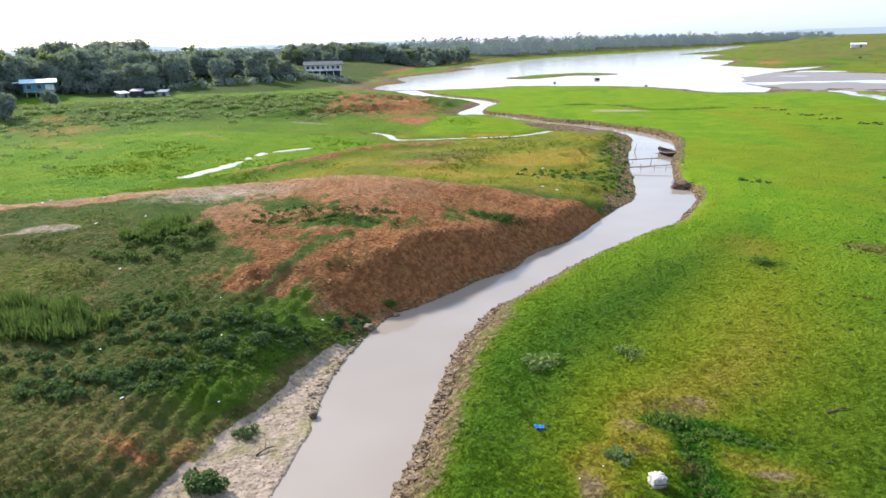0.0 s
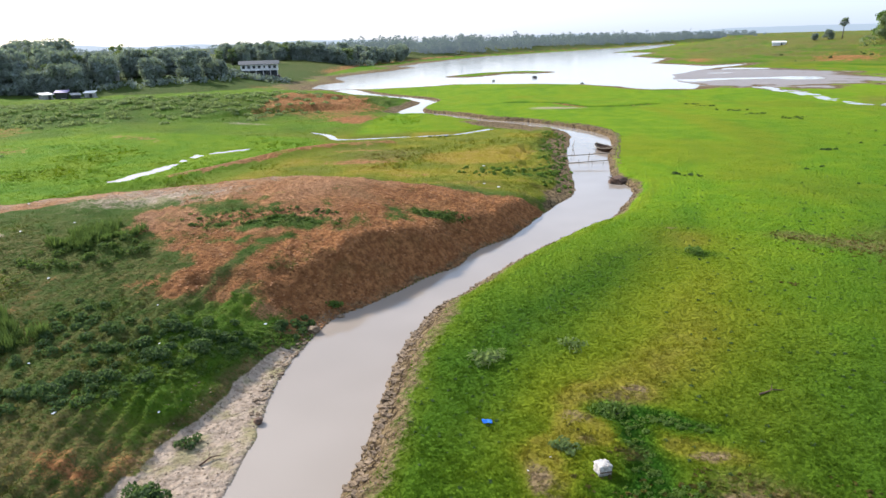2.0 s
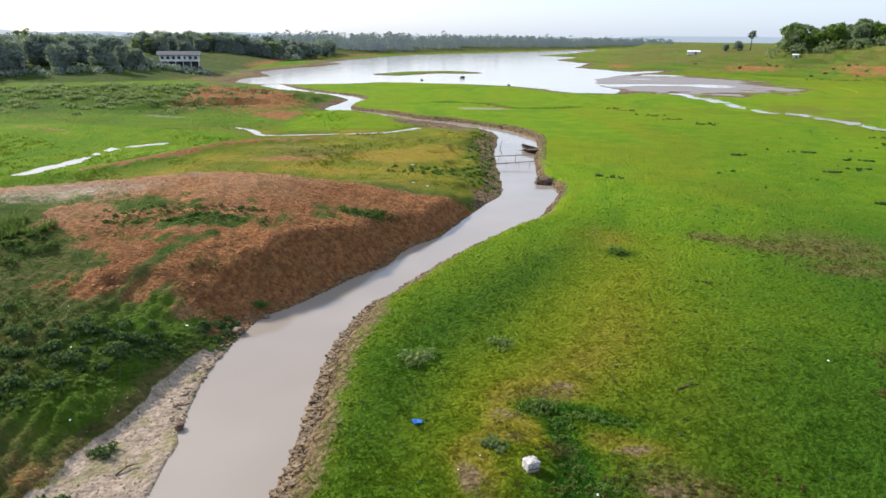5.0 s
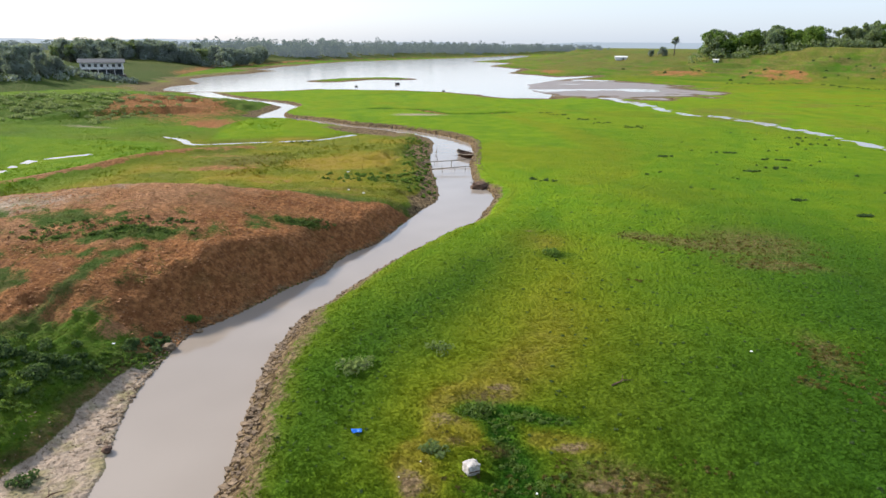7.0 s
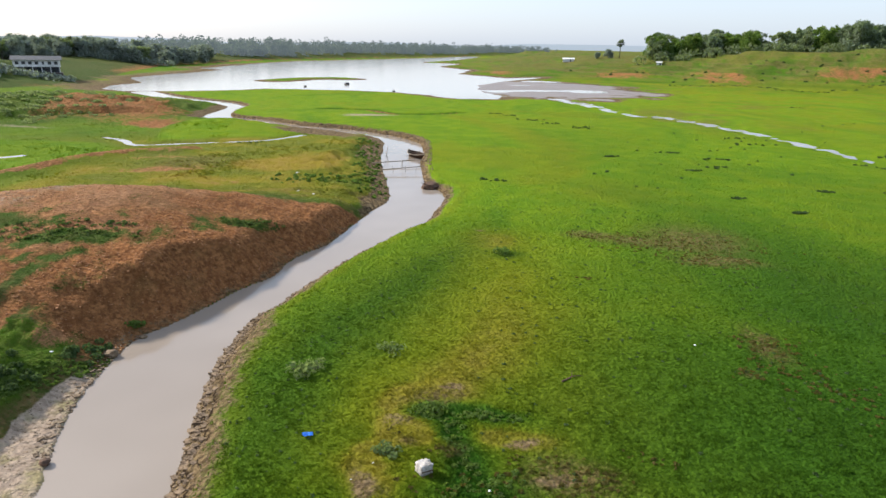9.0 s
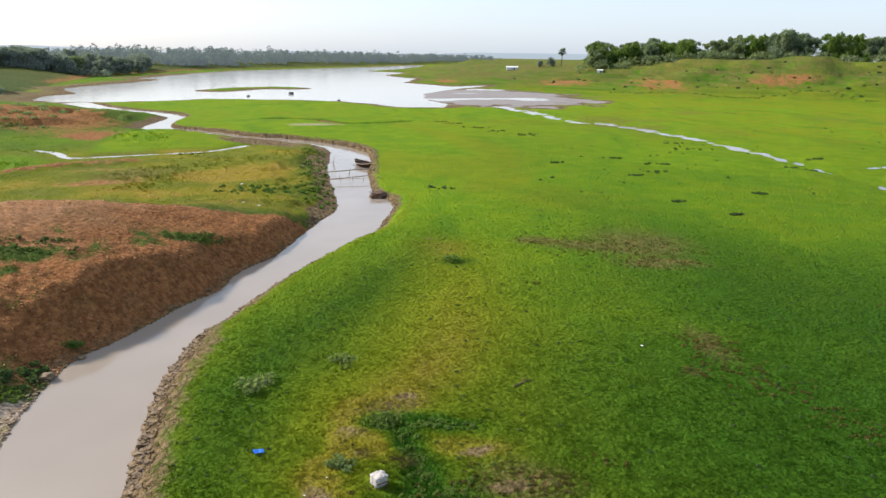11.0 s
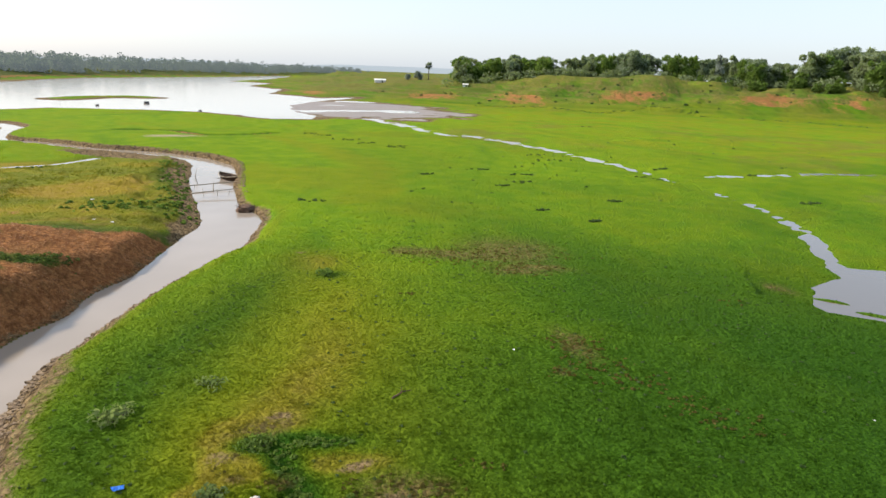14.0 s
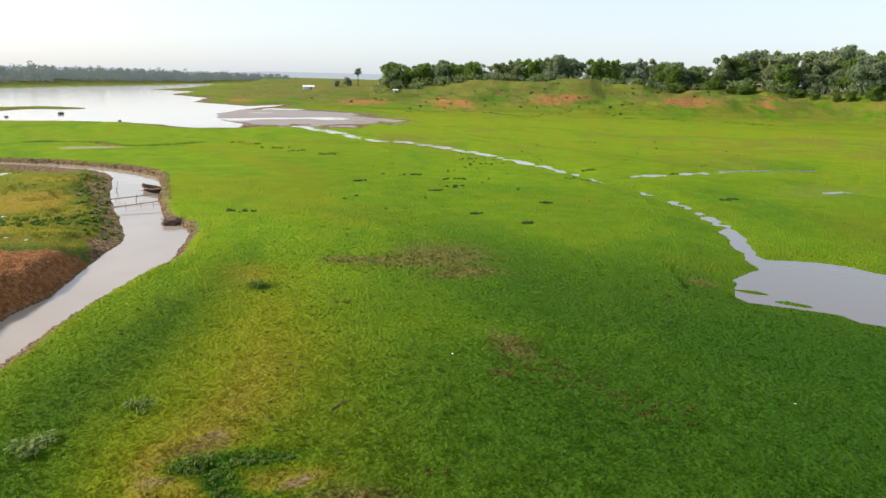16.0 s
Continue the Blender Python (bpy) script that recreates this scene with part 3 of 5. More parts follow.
    mud = np.maximum(mud, 0.62 * step(22, 8, g["dk"] + 8 * n1) * (x < 0) * step(185, 205, r) * step(-20, -40, x + 0.1 * y))
    mud = np.maximum(mud, step(0.30, 0.62, g["flatmud"] + 0.25 * n1) * (g["hr"] < 2))
    mud = np.maximum(mud, 0.42 * step(0.35, 0.95, g["seep"] + 0.45 * n1))
    soil = np.maximum(soil, 0.62 * step(1.7, 0.8, g["trench"]))
    mud = np.maximum(mud, step(10, 6, g["bar"]) * 0.75) * step(3.5, 5.5, g["bar"])
    mud = np.where((g["bar"] > 6) & (z < np.where(r > 185, 0.03, -0.03)) & (g["hl"] < 1), np.maximum(mud, 0.85), mud)
    # pale silt: the flat beside the creek, the dry strip over the bank, the sandy track
    pale = np.where(g["left"] & (s > -0.3) & (s < 4.5), step(0.42, 0.24, z) * step(30, 26, y + n2), 0)
    pale = np.maximum(pale, 0.10 * np.where(~g["left"], step(0.5, 0.9, s + 0.6 * n2) * step(2.3 + n1, 1.1 + n1, s), 0) * step(75, 55, y))
    track, _, _ = to_line(x, y, [(-60, 20), (-39.5, 36), (-33.6, 40), (-27, 44), (-20, 48)])
    pale = np.maximum(pale, 0.47 * step(2.8, 0.5, track + 1.6 * n2 + n1) * land_left)
    soil = np.maximum(soil, 0.72 * step(3.4, 0.8, track + 1.6 * n2 + n1) * land_left)
    track2, _, _ = to_line(x, y, [(-52, 20), (-34, 30), (-31, 32.2)])
    pale = np.maximum(pale, 0.6 * step(0.9, 0.2, track2 + 0.6 * n2) * land_left)
    pale = np.maximum(pale, 0.57 * blob(x + 2 * n1, y + 2 * n1, -26.5, 41.5, 9.5, 4.4, 30) * land_left)
    pale = np.maximum(pale, 0.62 * blob(x + 2 * n1, y + n1, 2, 137, 8, 4))
    pale = np.maximum(pale, 0.5 * blob(x + 2 * n1, y, -52, 112, 6, 2))
    for cx, cy, rx, ry in ((1.1, 21.3, 0.6, 0.8), (0.1, 17.8, 0.5, 1.3), (9.0, 47, 0.7, 0.5), (3.6, 23.6, 0.8, 0.4), (5.6, 19.6, 1.1, 0.35), (6.0, 17.3, 1.0, 0.5)):
        mud = np.maximum(mud, 0.60 * blob(x + 0.4 * n2, y + 0.4 * n2, cx, cy, rx, ry))
    wx, wy = x + 0.8 * n2 + 0.8 * n1, y + 0.8 * n1
    yellow = sum(blob(wx, wy, *b[:5]) * b[5] for b in YELLOW).clip(0, 1)
    vein, _, tone = to_line(wx, wy, [(1.2, 21.5), (2.6, 23.6), (4.5, 26), (6.3, 28.3), (8.2, 34), (9.6, 45)], [0.42, 0.46, 0.38, 0.28, 0.20, 0.26])
    yellow = yellow + np.where(g["left"], 0, tone * np.exp(-((vein / 3.0) ** 2)) + 0.52 * np.exp(-(((wx - 6.8 - 0.12 * (wy - 28)) / 6.5) ** 2 + ((wy - 29) / 15.0) ** 2)))
    yellow = np.minimum(yellow * np.where(g["left"], 1.35, 1.0), np.where(g["left"], 1.0, 0.85)).clip(0, 1)
    swathe, _, _ = to_line(x, y, [(20, 134), (25, 115), (28, 97), (26.7, 86), (22, 74), (18, 66)])
    yellow = np.maximum(yellow, 0.50 * step(5.0, 0.3, swathe + 3 * n1))
    yellow = np.maximum(yellow, 0.42 * step(0.15, 0.6, n3 + 0.5 * n1) * step(48, 62, r) * ~g["left"])
    yellow = np.maximum(yellow, 0.16 * step(0.1, 0.6, n1) * step(60, 30, r) * ~g["left"])
    yellow = np.maximum(yellow, 0.30 * np.where(~g["left"], step(1.0, 1.7, s) * step(2.6, 1.9, s + 0.5 * n1), 0) * step(80, 60, y))
    yellow = np.maximum(yellow, (0.45 + 0.4 * n1) * step(-0.5, 0.3, n3 + 0.5 * n1) * (g["hr"] > 0))
    spit = g["left"] * step(52, 58, r) * step(118, 104, r) * step(42, 30, s) * step(0.9, 1.6, s)
    yellow = np.maximum(yellow, (0.72 + 0.45 * n1) * spit)
    dark_green = sum(blob(wx, wy, *b[:5]) * b[5] for b in LUSH).clip(0, 1)
    band, _, tone = to_line(wx, wy, [(-3.6, 15), (-3.4, 20), (-2.4, 26), (0, 31), (2.8, 36), (5.6, 40.5), (8.5, 45), (11, 52)], [0.35, 0.55, 0.72, 0.75, 0.70, 0.6, 0.4, 0.2])
    dark_green = np.maximum(dark_green, np.where(g["left"], 0, tone * np.exp(-((band / 2.3) ** 2))))
    hollow = sum(blob(x + 0.35 * n2, y + 0.35 * n2, *b) for b in HOLLOW).clip(0, 1)
    dark_green, yellow = np.maximum(dark_green, hollow), yellow * (1 - 0.9 * hollow)
    # broad darker green patch on the near right
    dark_green = np.maximum(dark_green, 0.85 * blob(wx, wy, 21, 17, 15, 13))
    dark_green = np.maximum(dark_green, 0.3 * step(0.1, 0.5, n3) * (g["hr"] > 12))
    dead = sum(blob(wx, wy, *b) for b in DEAD).clip(0, 1)
    dead = np.maximum(dead, 0.6 * step(0.1, 0.45, n1 + 0.5 * n2) * land_left * (r < 62))
    fresh = np.where(g["left"], step(60, 70, r) * 0.5, step(28, 60, r)) * step(330, 230, r)
    fresh = np.where(g["left"] & (g["heath"] > 0.4), 0.15, fresh)
    weed = np.where(land_left & (r < 62), 0.85 - 0.5 * step(0.05, 0.4, n1), 0.0)
    weed = np.maximum(weed, np.where(g["left"] & (r > 62), 0.35 + 0.25 * step(0.2, 1.2, g["heath"]) + 0.3 * n1, 0).clip(0, 1))
    weed = np.maximum(weed, np.where(g["hl"] > 0, 0.95, 0))
    dark_green = np.maximum(dark_green, np.where(g["hl"] > 2, 0.85, 0) * step(-0.5, 0.2, n1))
    weed = np.maximum(weed, np.where(g["hr"] > 0, (0.45 + 0.6 * n1) * step(18, 50, g["hr"] + 12 * n1), 0).clip(0, 1))
    # old water lines round the hills
    lines = np.sin(z * 4.2 + 2.2 * n3 + n1)
    on_hill = (g["hr"] > 0) * step(130, 90, g["hr"])
    dark_green = np.maximum(dark_green, 0.35 * step(0.1, 0.8, lines) * on_hill)
    dead = np.maximum(dead, 0.9 * step(0.0, 0.7, -lines + 0.5 * n1) * on_hill * step(8, 34, g["hr"] + 10 * n1))
    dead = np.maximum(dead, np.where(g["hr"] > 0, 0.8, 0.4) * ((g["hr"] > 0) | (g["hl"] > 0)) * step(260, 420, r) * step(-0.6, 0.2, n3 + 0.5 * n1))
    soil = np.maximum(soil, 0.55 * step(16, 4, g["hl"] + 5 * n1) * (g["hl"] > 0) * step(280, 360, r))
    dark_green = np.maximum(dark_green, 0.4 * step(0.3, 0.9, np.sin(z * 7 + 2 * n1)) * (g["left"] & (g["heath"] > 0.3)))
    # darker green towards the right, strongest close in
    dark_green = np.maximum(dark_green, step(3, 22, x - 0.15 * y + 4 * n1) * (0.36 * step(170, 60, r) + 0.62 * step(66, 34, r + 3 * n1)) * step(-0.7, 0.1, n3) * ~g["left"])
    foot = step(45, 100, x) * step(95, 160, r) * (g["hr"] <= 0)
    yellow = np.maximum(yellow, 0.62 * foot * step(-0.5, 0.4, n1))
    dead = np.maximum(dead, 0.5 * step(0.2, 0.6, n3 + 0.4 * n1) * step(110, 140, r) * (x > 60) * (g["hr"] <= 0))
    dead = np.maximum(dead, 0.75 * blob(x + n1, y + n1, -17, 16.5, 5.5, 4.5, 30) * land_left)
    dead = np.maximum(dead, 1.0 * rim)
    dead = np.maximum(dead, 0.85 * spit * blob(x + 2 * n1, y + 2 * n1, -19, 77, 6, 6, 0))
    dark_green = dark_green * (1 - 0.6 * spit * step(2.5, 6, s))
    pale = np.maximum(pale, (0.37 + 0.25 * n1) * spit * step(3, 9, s) * (1 - 0.5 * yellow))
    soil = np.maximum(soil, 0.6 * blob(x + 2 * n1, y + n1, -20, 72, 6, 2.5, 10) * spit)
    fresh = fresh * (1 - 0.9 * spit)
    dead = np.maximum(dead, spit * (0.20 - 0.7 * n1).clip(0, 0.8) * (1 - 0.8 * step(0.6, 0.95, yellow)))
    brae = land_left * (r < 62) * step(36, 31, y) * step(0.5, 0.9, z)
    lines = np.sin(s * 10 + 2.2 * fbm(x, y, 4, 3, 23))
    dead = np.maximum(dead, brae * (0.45 + 0.5 * n1 + 0.25 * n2 - 0.22 * lines).clip(0, 0.9))
    dark_green = np.maximum(dark_green, brae * (0.35 + 0.3 * lines - 0.5 * n1).clip(0, 0.7))
    # shade in the ditch is painted as dark green along its line
    dark_green = np.maximum(dark_green, step(1.9, 0.9, g["trench"]))
    weed = weed * (1 - 0.85 * yellow)
    # crown gets the lit tone, the bank below it the shaded one
    lit_earth = np.where(g["left"] & (r < 62), step(2.9, 4.3, z + 0.8 * n2 + 0.5 * n1), np.where(r > 110, 0.12, 0.45))
    # soil in the ditch takes the darkest tone, also for its shade
    fresh = np.where(soil > 0.3, np.where(g["trench"] < 2.5, 0.0, lit_earth), fresh)
    plain = np.maximum(step(2.5, -2.0, to_ring(x, y, GREEN_FLAT) + 2.5 * n1), step(1.5, -1.5, to_ring(x, y, GREEN_ISLE) + n1)) * g["left"]
    weed, dead, yellow, dark_green, soil = weed * (1 - plain), dead * (1 - plain), yellow * (1 - plain), dark_green * (1 - 0.7 * plain), soil * (1 - plain * (g["d2"] > 2))
    for cx, cy, rx, ry in ((-76, 82, 15, 4.5), (-99, 104, 8, 5), (-62, 92, 9, 2.0)):
        soil = np.maximum(soil, (0.42 + 0.35 * n2) * blob(x + 4 * n1, y + 2 * n1, cx, cy, rx, ry, -25) * g["left"])
    fresh = np.maximum(fresh * (1 - plain), plain * np.where(x > -32, 1.0, 0.85))
    dark_green = np.maximum(dark_green, 0.14 * plain * (x <= -32))
    verge = np.where(g["left"] & (y < 30), step(2.6, 4.0, z * 4 + s * 0.3) * step(6.5, 4.5, s + n1) * step(17.5, 20, y), 0.0)
    weed, fresh, dead = weed * (1 - 0.7 * verge), np.maximum(fresh, 0.5 * verge), dead * (1 - 0.7 * verge)
    dark_green = np.maximum(dark_green, 0.45 * verge)
    a = np.stack([soil, mud, yellow, dark_green], -1).clip(0, 1)
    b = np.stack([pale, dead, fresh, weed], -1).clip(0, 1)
    return a, b


def mesh_of(name, verts, faces, material, smooth=False):
    """A mesh from arrays; all faces have the same number of corners."""
    me = bpy.data.meshes.new(name)
    n, k = faces.shape
    me.vertices.add(len(verts))
    me.vertices.foreach_set("co", np.ascontiguousarray(verts, np.float32).ravel())
    me.loops.add(n * k)
    me.loops.foreach_set("vertex_index", np.ascontiguousarray(faces, np.int32).ravel())
    me.polygons.add(n)
    me.polygons.foreach_set("loop_start", np.arange(0, n * k, k, dtype=np.int32))
    me.polygons.foreach_set("use_smooth", np.full(n, smooth))
    me.update(calc_edges=True)
    me.materials.append(material)
    return me


def paint(me, a, b):
    for name, values in (("patch_a", a), ("patch_b", b)):
        layer = me.color_attributes.new(name, "FLOAT_COLOR", "POINT")
        layer.data.foreach_set("color", np.ascontiguousarray(values, np.float32).ravel())


def build_ground():
    turns = np.radians(np.concatenate([np.arange(-58, 73, 0.17), np.arange(73, 302, 3.0)]))
    rings = [0.04]
    while rings[-1] < 4900:
        q = rings[-1]
        rings.append(q * (1.5 if q < 2 else 1.12 if q < 13 else 1.0075 if q < 420 else 1.03))
    rings = np.array(rings)
    rr, tt = np.meshgrid(rings, turns, indexing="ij")
    x, y = (rr * np.sin(tt)).ravel(), (rr * np.cos(tt)).ravel()
    g = lie(x, y)
    a, b = cover(x, y, g)
    nr, nt = len(rings), len(turns)
    i, j = np.meshgrid(np.arange(nr - 1), np.arange(nt), indexing="ij")
    k = (j + 1) % nt
    faces = np.stack([i * nt + j, i * nt + k, (i + 1) * nt + k, (i + 1) * nt + j], -1).reshape(-1, 4)[:, ::-1]
    me = mesh_of("ground", np.stack([x, y, g["z"]], -1), faces, M_GROUND, True)
    paint(me, a, b)
    LAND.update(rings=rings, turns=turns, z=g["z"].reshape(nr, nt), a=a.reshape(nr, nt, 4), b=b.reshape(nr, nt, 4), left=g["left"].reshape(nr, nt), hr=g["hr"].reshape(nr, nt))
    return tagged(new("ground", me), "green meadow, red earth banks and grey mud of a drained lake bed", "ground", kind="structure")


def land(x, y):
    """Height and cover of the built ground at many places."""
    r, t = np.hypot(x, y), np.arctan2(x, y)
    rings, turns = LAND["rings"], LAND["turns"]
    i = np.clip(np.searchsorted(rings, r) - 1, 0, len(rings) - 2)
    j = np.clip(np.searchsorted(turns, t) - 1, 0, len(turns) - 2)
    u = np.clip((r - rings[i]) / (rings[i + 1] - rings[i]), 0, 1)
    v = np.clip((t - turns[j]) / (turns[j + 1] - turns[j]), 0, 1)
    q = LAND["z"]
    z = (q[i, j] * (1 - u) + q[i + 1, j] * u) * (1 - v) + (q[i, j + 1] * (1 - u) + q[i + 1, j + 1] * u) * v
    return dict(z=z, left=LAND["left"][i, j], hr=LAND["hr"][i, j], a=LAND["a"][i, j], b=LAND["b"][i, j])


def height(x, y):
    return float(land(np.array([float(x)]), np.array([float(y)]))["z"][0])


LAND = {}


ground = build_ground()
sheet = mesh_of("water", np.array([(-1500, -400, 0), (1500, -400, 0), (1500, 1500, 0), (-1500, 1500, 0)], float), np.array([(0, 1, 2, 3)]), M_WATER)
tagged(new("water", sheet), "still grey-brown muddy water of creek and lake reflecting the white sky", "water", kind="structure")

# ---- helpers for things ----
def part(name, bm, material, parent=None, label=""):
    """One mesh object from a bmesh, under a thing or a part."""
    me = bpy.data.meshes.new(name)
    bm.to_mesh(me)
    bm.free()
    me.materials.append(material)
    ob = new(name, me)
    ob.parent = parent
    if label:
        ob["label"] = label
    return ob


def thing(name, x, y, z, turn, label, category, group=""):
    ob = new(name)
    ob.matrix_world = pose(x, y, z, 0, 0, turn)
    return tagged(ob, label, category, group)


def add_box(bm, centre, size, bevel=0.0, turn=None):
    made = bmesh.ops.create_cube(bm, size=1.0)["verts"]
    m = Matrix.Translation(centre) @ (turn or Matrix()) @ Matrix.Diagonal((*size, 1))
    bmesh.ops.transform(bm, matrix=m, verts=made)
    if bevel:
        edges = {e for v in made for e in v.link_edges}
        bmesh.ops.bevel(bm, geom=list(edges), offset=bevel, segments=1, affect="EDGES")
    return bm


def box(centre, size, bevel=0.0):
    return add_box(bmesh.new(), centre, size, bevel)


def add_pole(bm, a, b, r0, r1, sides=7):
    a, b = Vector(a), Vector(b)
    turn = (b - a).to_track_quat("Z", "Y").to_matrix().to_4x4()
    m = Matrix.Translation((a + b) / 2) @ turn
    bmesh.ops.create_cone(bm, cap_ends=True, segments=sides, radius1=r0, radius2=r1, depth=(b - a).length, matrix=m)
    return bm


def lump(rng, size, rough=0.25, detail=1):
    """An uneven rounded lump."""
    bm = bmesh.new()
    bmesh.ops.create_icosphere(bm, subdivisions=detail, radius=1.0)
    shift = Vector(rng.uniform(-50, 50, 3))
    for v in bm.verts:
        v.co *= 1 + rough * noise.noise(v.co * 1.6 + shift)
        v.co = Vector(a * b for a, b in zip(v.co, size))
    return bm


def leaf_cloud(rng, centres, radii, count, size, droop=0.3, up=0.25, squash=1.0, slim=1.0):
    """Leaf quads over lobes: points and faces."""
    k = rng.choice(len(centres), count, p=radii**2 / (radii**2).sum())
    way = rng.normal(size=(count, 3))
    way[:, 2] = way[:, 2] * 0.9 + up
    way /= np.linalg.norm(way, axis=1, keepdims=True)
    at = centres[k] + way * (radii[k] * rng.uniform(0.75, 1.12, count))[:, None] * (1, 1, 0.85 * squash)
    lean = way + rng.normal(size=(count, 3)) * 0.7
    lean /= np.linalg.norm(lean, axis=1, keepdims=True)
    side = np.cross(lean, rng.normal(size=(count, 3)))
    side /= np.linalg.norm(side, axis=1, keepdims=True)
    over = np.cross(lean, side) * slim
    over[:, 2] -= droop
    s = size * rng.uniform(0.6, 1.4, count)[:, None]
    quad = np.stack([at - side * s * 0.5, at + over * s * 0.55 - side * s * 0.1, at + side * s * 0.5, at - over * s * 0.55 + side * s * 0.1], 1)
    return quad.reshape(-1, 3), np.arange(count * 4).reshape(-1, 4)


def tree_meshes(seed, tall, wide, lobes, leaves, leaf, trunk_share=0.3, flat=0.8, airy=1.0):
    """Trunk with limbs, and a crown of leaf clumps on an uneven set of lobes."""
    rng = np.random.RandomState(seed)
    base = tall * trunk_share
    bm = bmesh.new()
    r = 0.022 * tall
    knee = Vector((rng.uniform(-0.3, 0.3), rng.uniform(-0.3, 0.3), base))
    add_pole(bm, (0, 0, -0.6), knee, r * 1.25, r * 0.85, 8)
    add_pole(bm, knee, knee + Vector((rng.uniform(-0.4, 0.4), rng.uniform(-0.4, 0.4), tall * 0.35)), r * 0.85, r * 0.3, 7)
    centres, radii = [], []
    for k in range(lobes):
        a, q = rng.uniform(0, 2 * math.pi), math.sqrt(rng.uniform(0, 1)) * wide * 0.36
        h = rng.uniform(0, 1)
        zz = base + (tall - base) * (0.08 + 0.78 * h) * (1 - 0.25 * (q / wide) ** 2)
        rad = wide * rng.uniform(0.15, 0.26) * (1.15 - 0.5 * h)
        centres.append((q * math.cos(a), q * math.sin(a), zz))
        radii.append(rad)
        if k < 6:
            add_pole(bm, knee - Vector((0, 0, rng.uniform(0, base * 0.25))), Vector(centres[-1]), r * 0.5, r * 0.12, 5)
    trunk = bpy.data.meshes.new("trunk")
    bm.to_mesh(trunk)
    bm.free()
    trunk.materials.append(M_BARK)
    centres, radii = np.array(centres), np.array(radii)
    verts, faces = leaf_cloud(rng, centres, radii, leaves, leaf)
    # inner leaf mass: smaller clumps closing the lobes
    v2, f2 = leaf_cloud(rng, centres, radii * 0.62, int(leaves * 0.3 * airy), leaf * 2.6)
    return trunk, np.vstack([verts, v2]), np.vstack([faces, f2 + len(verts)])


def make_tree(seed, kind, tall, wide, material, label, **more):
    trunk, verts, faces = tree_meshes(seed, tall, wide, **more)
    root = new("tree")
    tagged(root, label, "tree", "trees on the shore")
    for ob in (new("trunk", trunk), new("crown", mesh_of("crown", verts, faces, material))):
        ob.parent = root
    return root


TREES = {
    "round": [make_tree(11 + k, "round", 12.0, 12.5, M_LEAF, "broad dark green tree with a rounded crown on the shore", lobes=26, leaves=3400, leaf=0.42, trunk_share=0.10) for k in range(3)],
    "broad": [make_tree(21 + k, "broad", 12.0, 11.5, M_LEAF_DEEP, "broad deep green tree with a rounded crown on the hill", lobes=24, leaves=3000, leaf=0.42, trunk_share=0.08) for k in range(3)],
    "olive": [make_tree(31 + k, "olive", 12.0, 9.5, M_LEAF_OLIVE, "olive green leafy tree with an uneven crown on the slope", lobes=22, leaves=2800, leaf=0.42, trunk_share=0.08) for k in range(3)],
    "fresh": [make_tree(51 + k, "fresh", 12.0, 11.0, M_LEAF_BRIGHT, "light green bushy tree at the edge of the field", lobes=24, leaves=3000, leaf=0.42, trunk_share=0.03) for k in range(2)],
    "airy": [make_tree(71, "airy", 12.0, 7.0, M_LEAF_OLIVE, "tall thin tree with sparse foliage above the belt", lobes=11, leaves=520, leaf=0.6, trunk_share=0.35, airy=0.4)],
    "slim": [make_tree(81, "slim", 12.0, 4.0, M_LEAF, "tall slim dark tree rising above the belt", lobes=14, leaves=600, leaf=0.6, trunk_share=0.25)],
}
used = set()


def plant(kind, x, y, tall, wide=1.0, pick=None, label=""):
    rng = np.random.RandomState(int(abs(x * 131 + y * 71)) % 100000)
    choice = TREES[kind][rng.randint(len(TREES[kind])) if pick is None else pick]
    s = tall / 12.0
    m = pose(x, y, height(x, y) - 0.1, 0, 0, rng.uniform(0, 360))
    if choice.name in used:
        ob = copy_thing(choice, m)
    else:
        used.add(choice.name)
        ob = choice
        ob.matrix_basis = m
    ob.scale = (s * wide, s * wide, s)
    if label:
        ob["label"] = label
    return ob


def along(line, count, spread, seed):
    """Places strewn along a line."""
    rng = np.random.RandomState(seed)
    line = np.array(line, float)
    leg = np.linalg.norm(np.diff(line, axis=0), axis=1)
    run = np.concatenate([[0], np.cumsum(leg)])
    for k in range(count):
        d = (k + rng.uniform(0.1, 0.9)) / count * run[-1]
        yield np.interp(d, run, line[:, 0]) + rng.uniform(-spread, spread), np.interp(d, run, line[:, 1]) + rng.uniform(-spread, spread), rng


# the dark belt on the left shore
for x, y, rng in along([(-172, 95), (-166, 128), (-170, 158), (-162, 180), (-148, 198)], 30, 4, 1):
    plant("round" if rng.rand() < 0.75 else "olive", x, y, rng.uniform(7, 12), rng.uniform(0.9, 1.2))
for x, y, rng in along([(-190, 95), (-180, 130), (-170, 160), (-163, 185), (-150, 205)], 28, 6, 2):
    plant("round" if rng.rand() < 0.75 else "airy", x, y, rng.uniform(9, 14), rng.uniform(0.9, 1.2))
for x, y, rng in along([(-215, 110), (-200, 150), (-185, 190), (-170, 222)], 22, 8, 3):
    plant("round", x, y, rng.uniform(10, 14), rng.uniform(1.0, 1.3))
for x, y, tall, wide in ((-146, 190, 10, 1.1), (-143, 206, 10, 1.0), (-121, 219, 10.5, 0.85), (-118, 226, 7.5, 0.9), (-115, 230, 6.0, 1.0), (-131, 214, 8.5, 1.1), (-141, 147, 4.2, 1.0), (-160, 148, 6.0, 1.0), (-110, 104, 5.0, 0.9), (-113, 104, 4.2, 0.9)):
    plant("round", x, y, tall, wide)
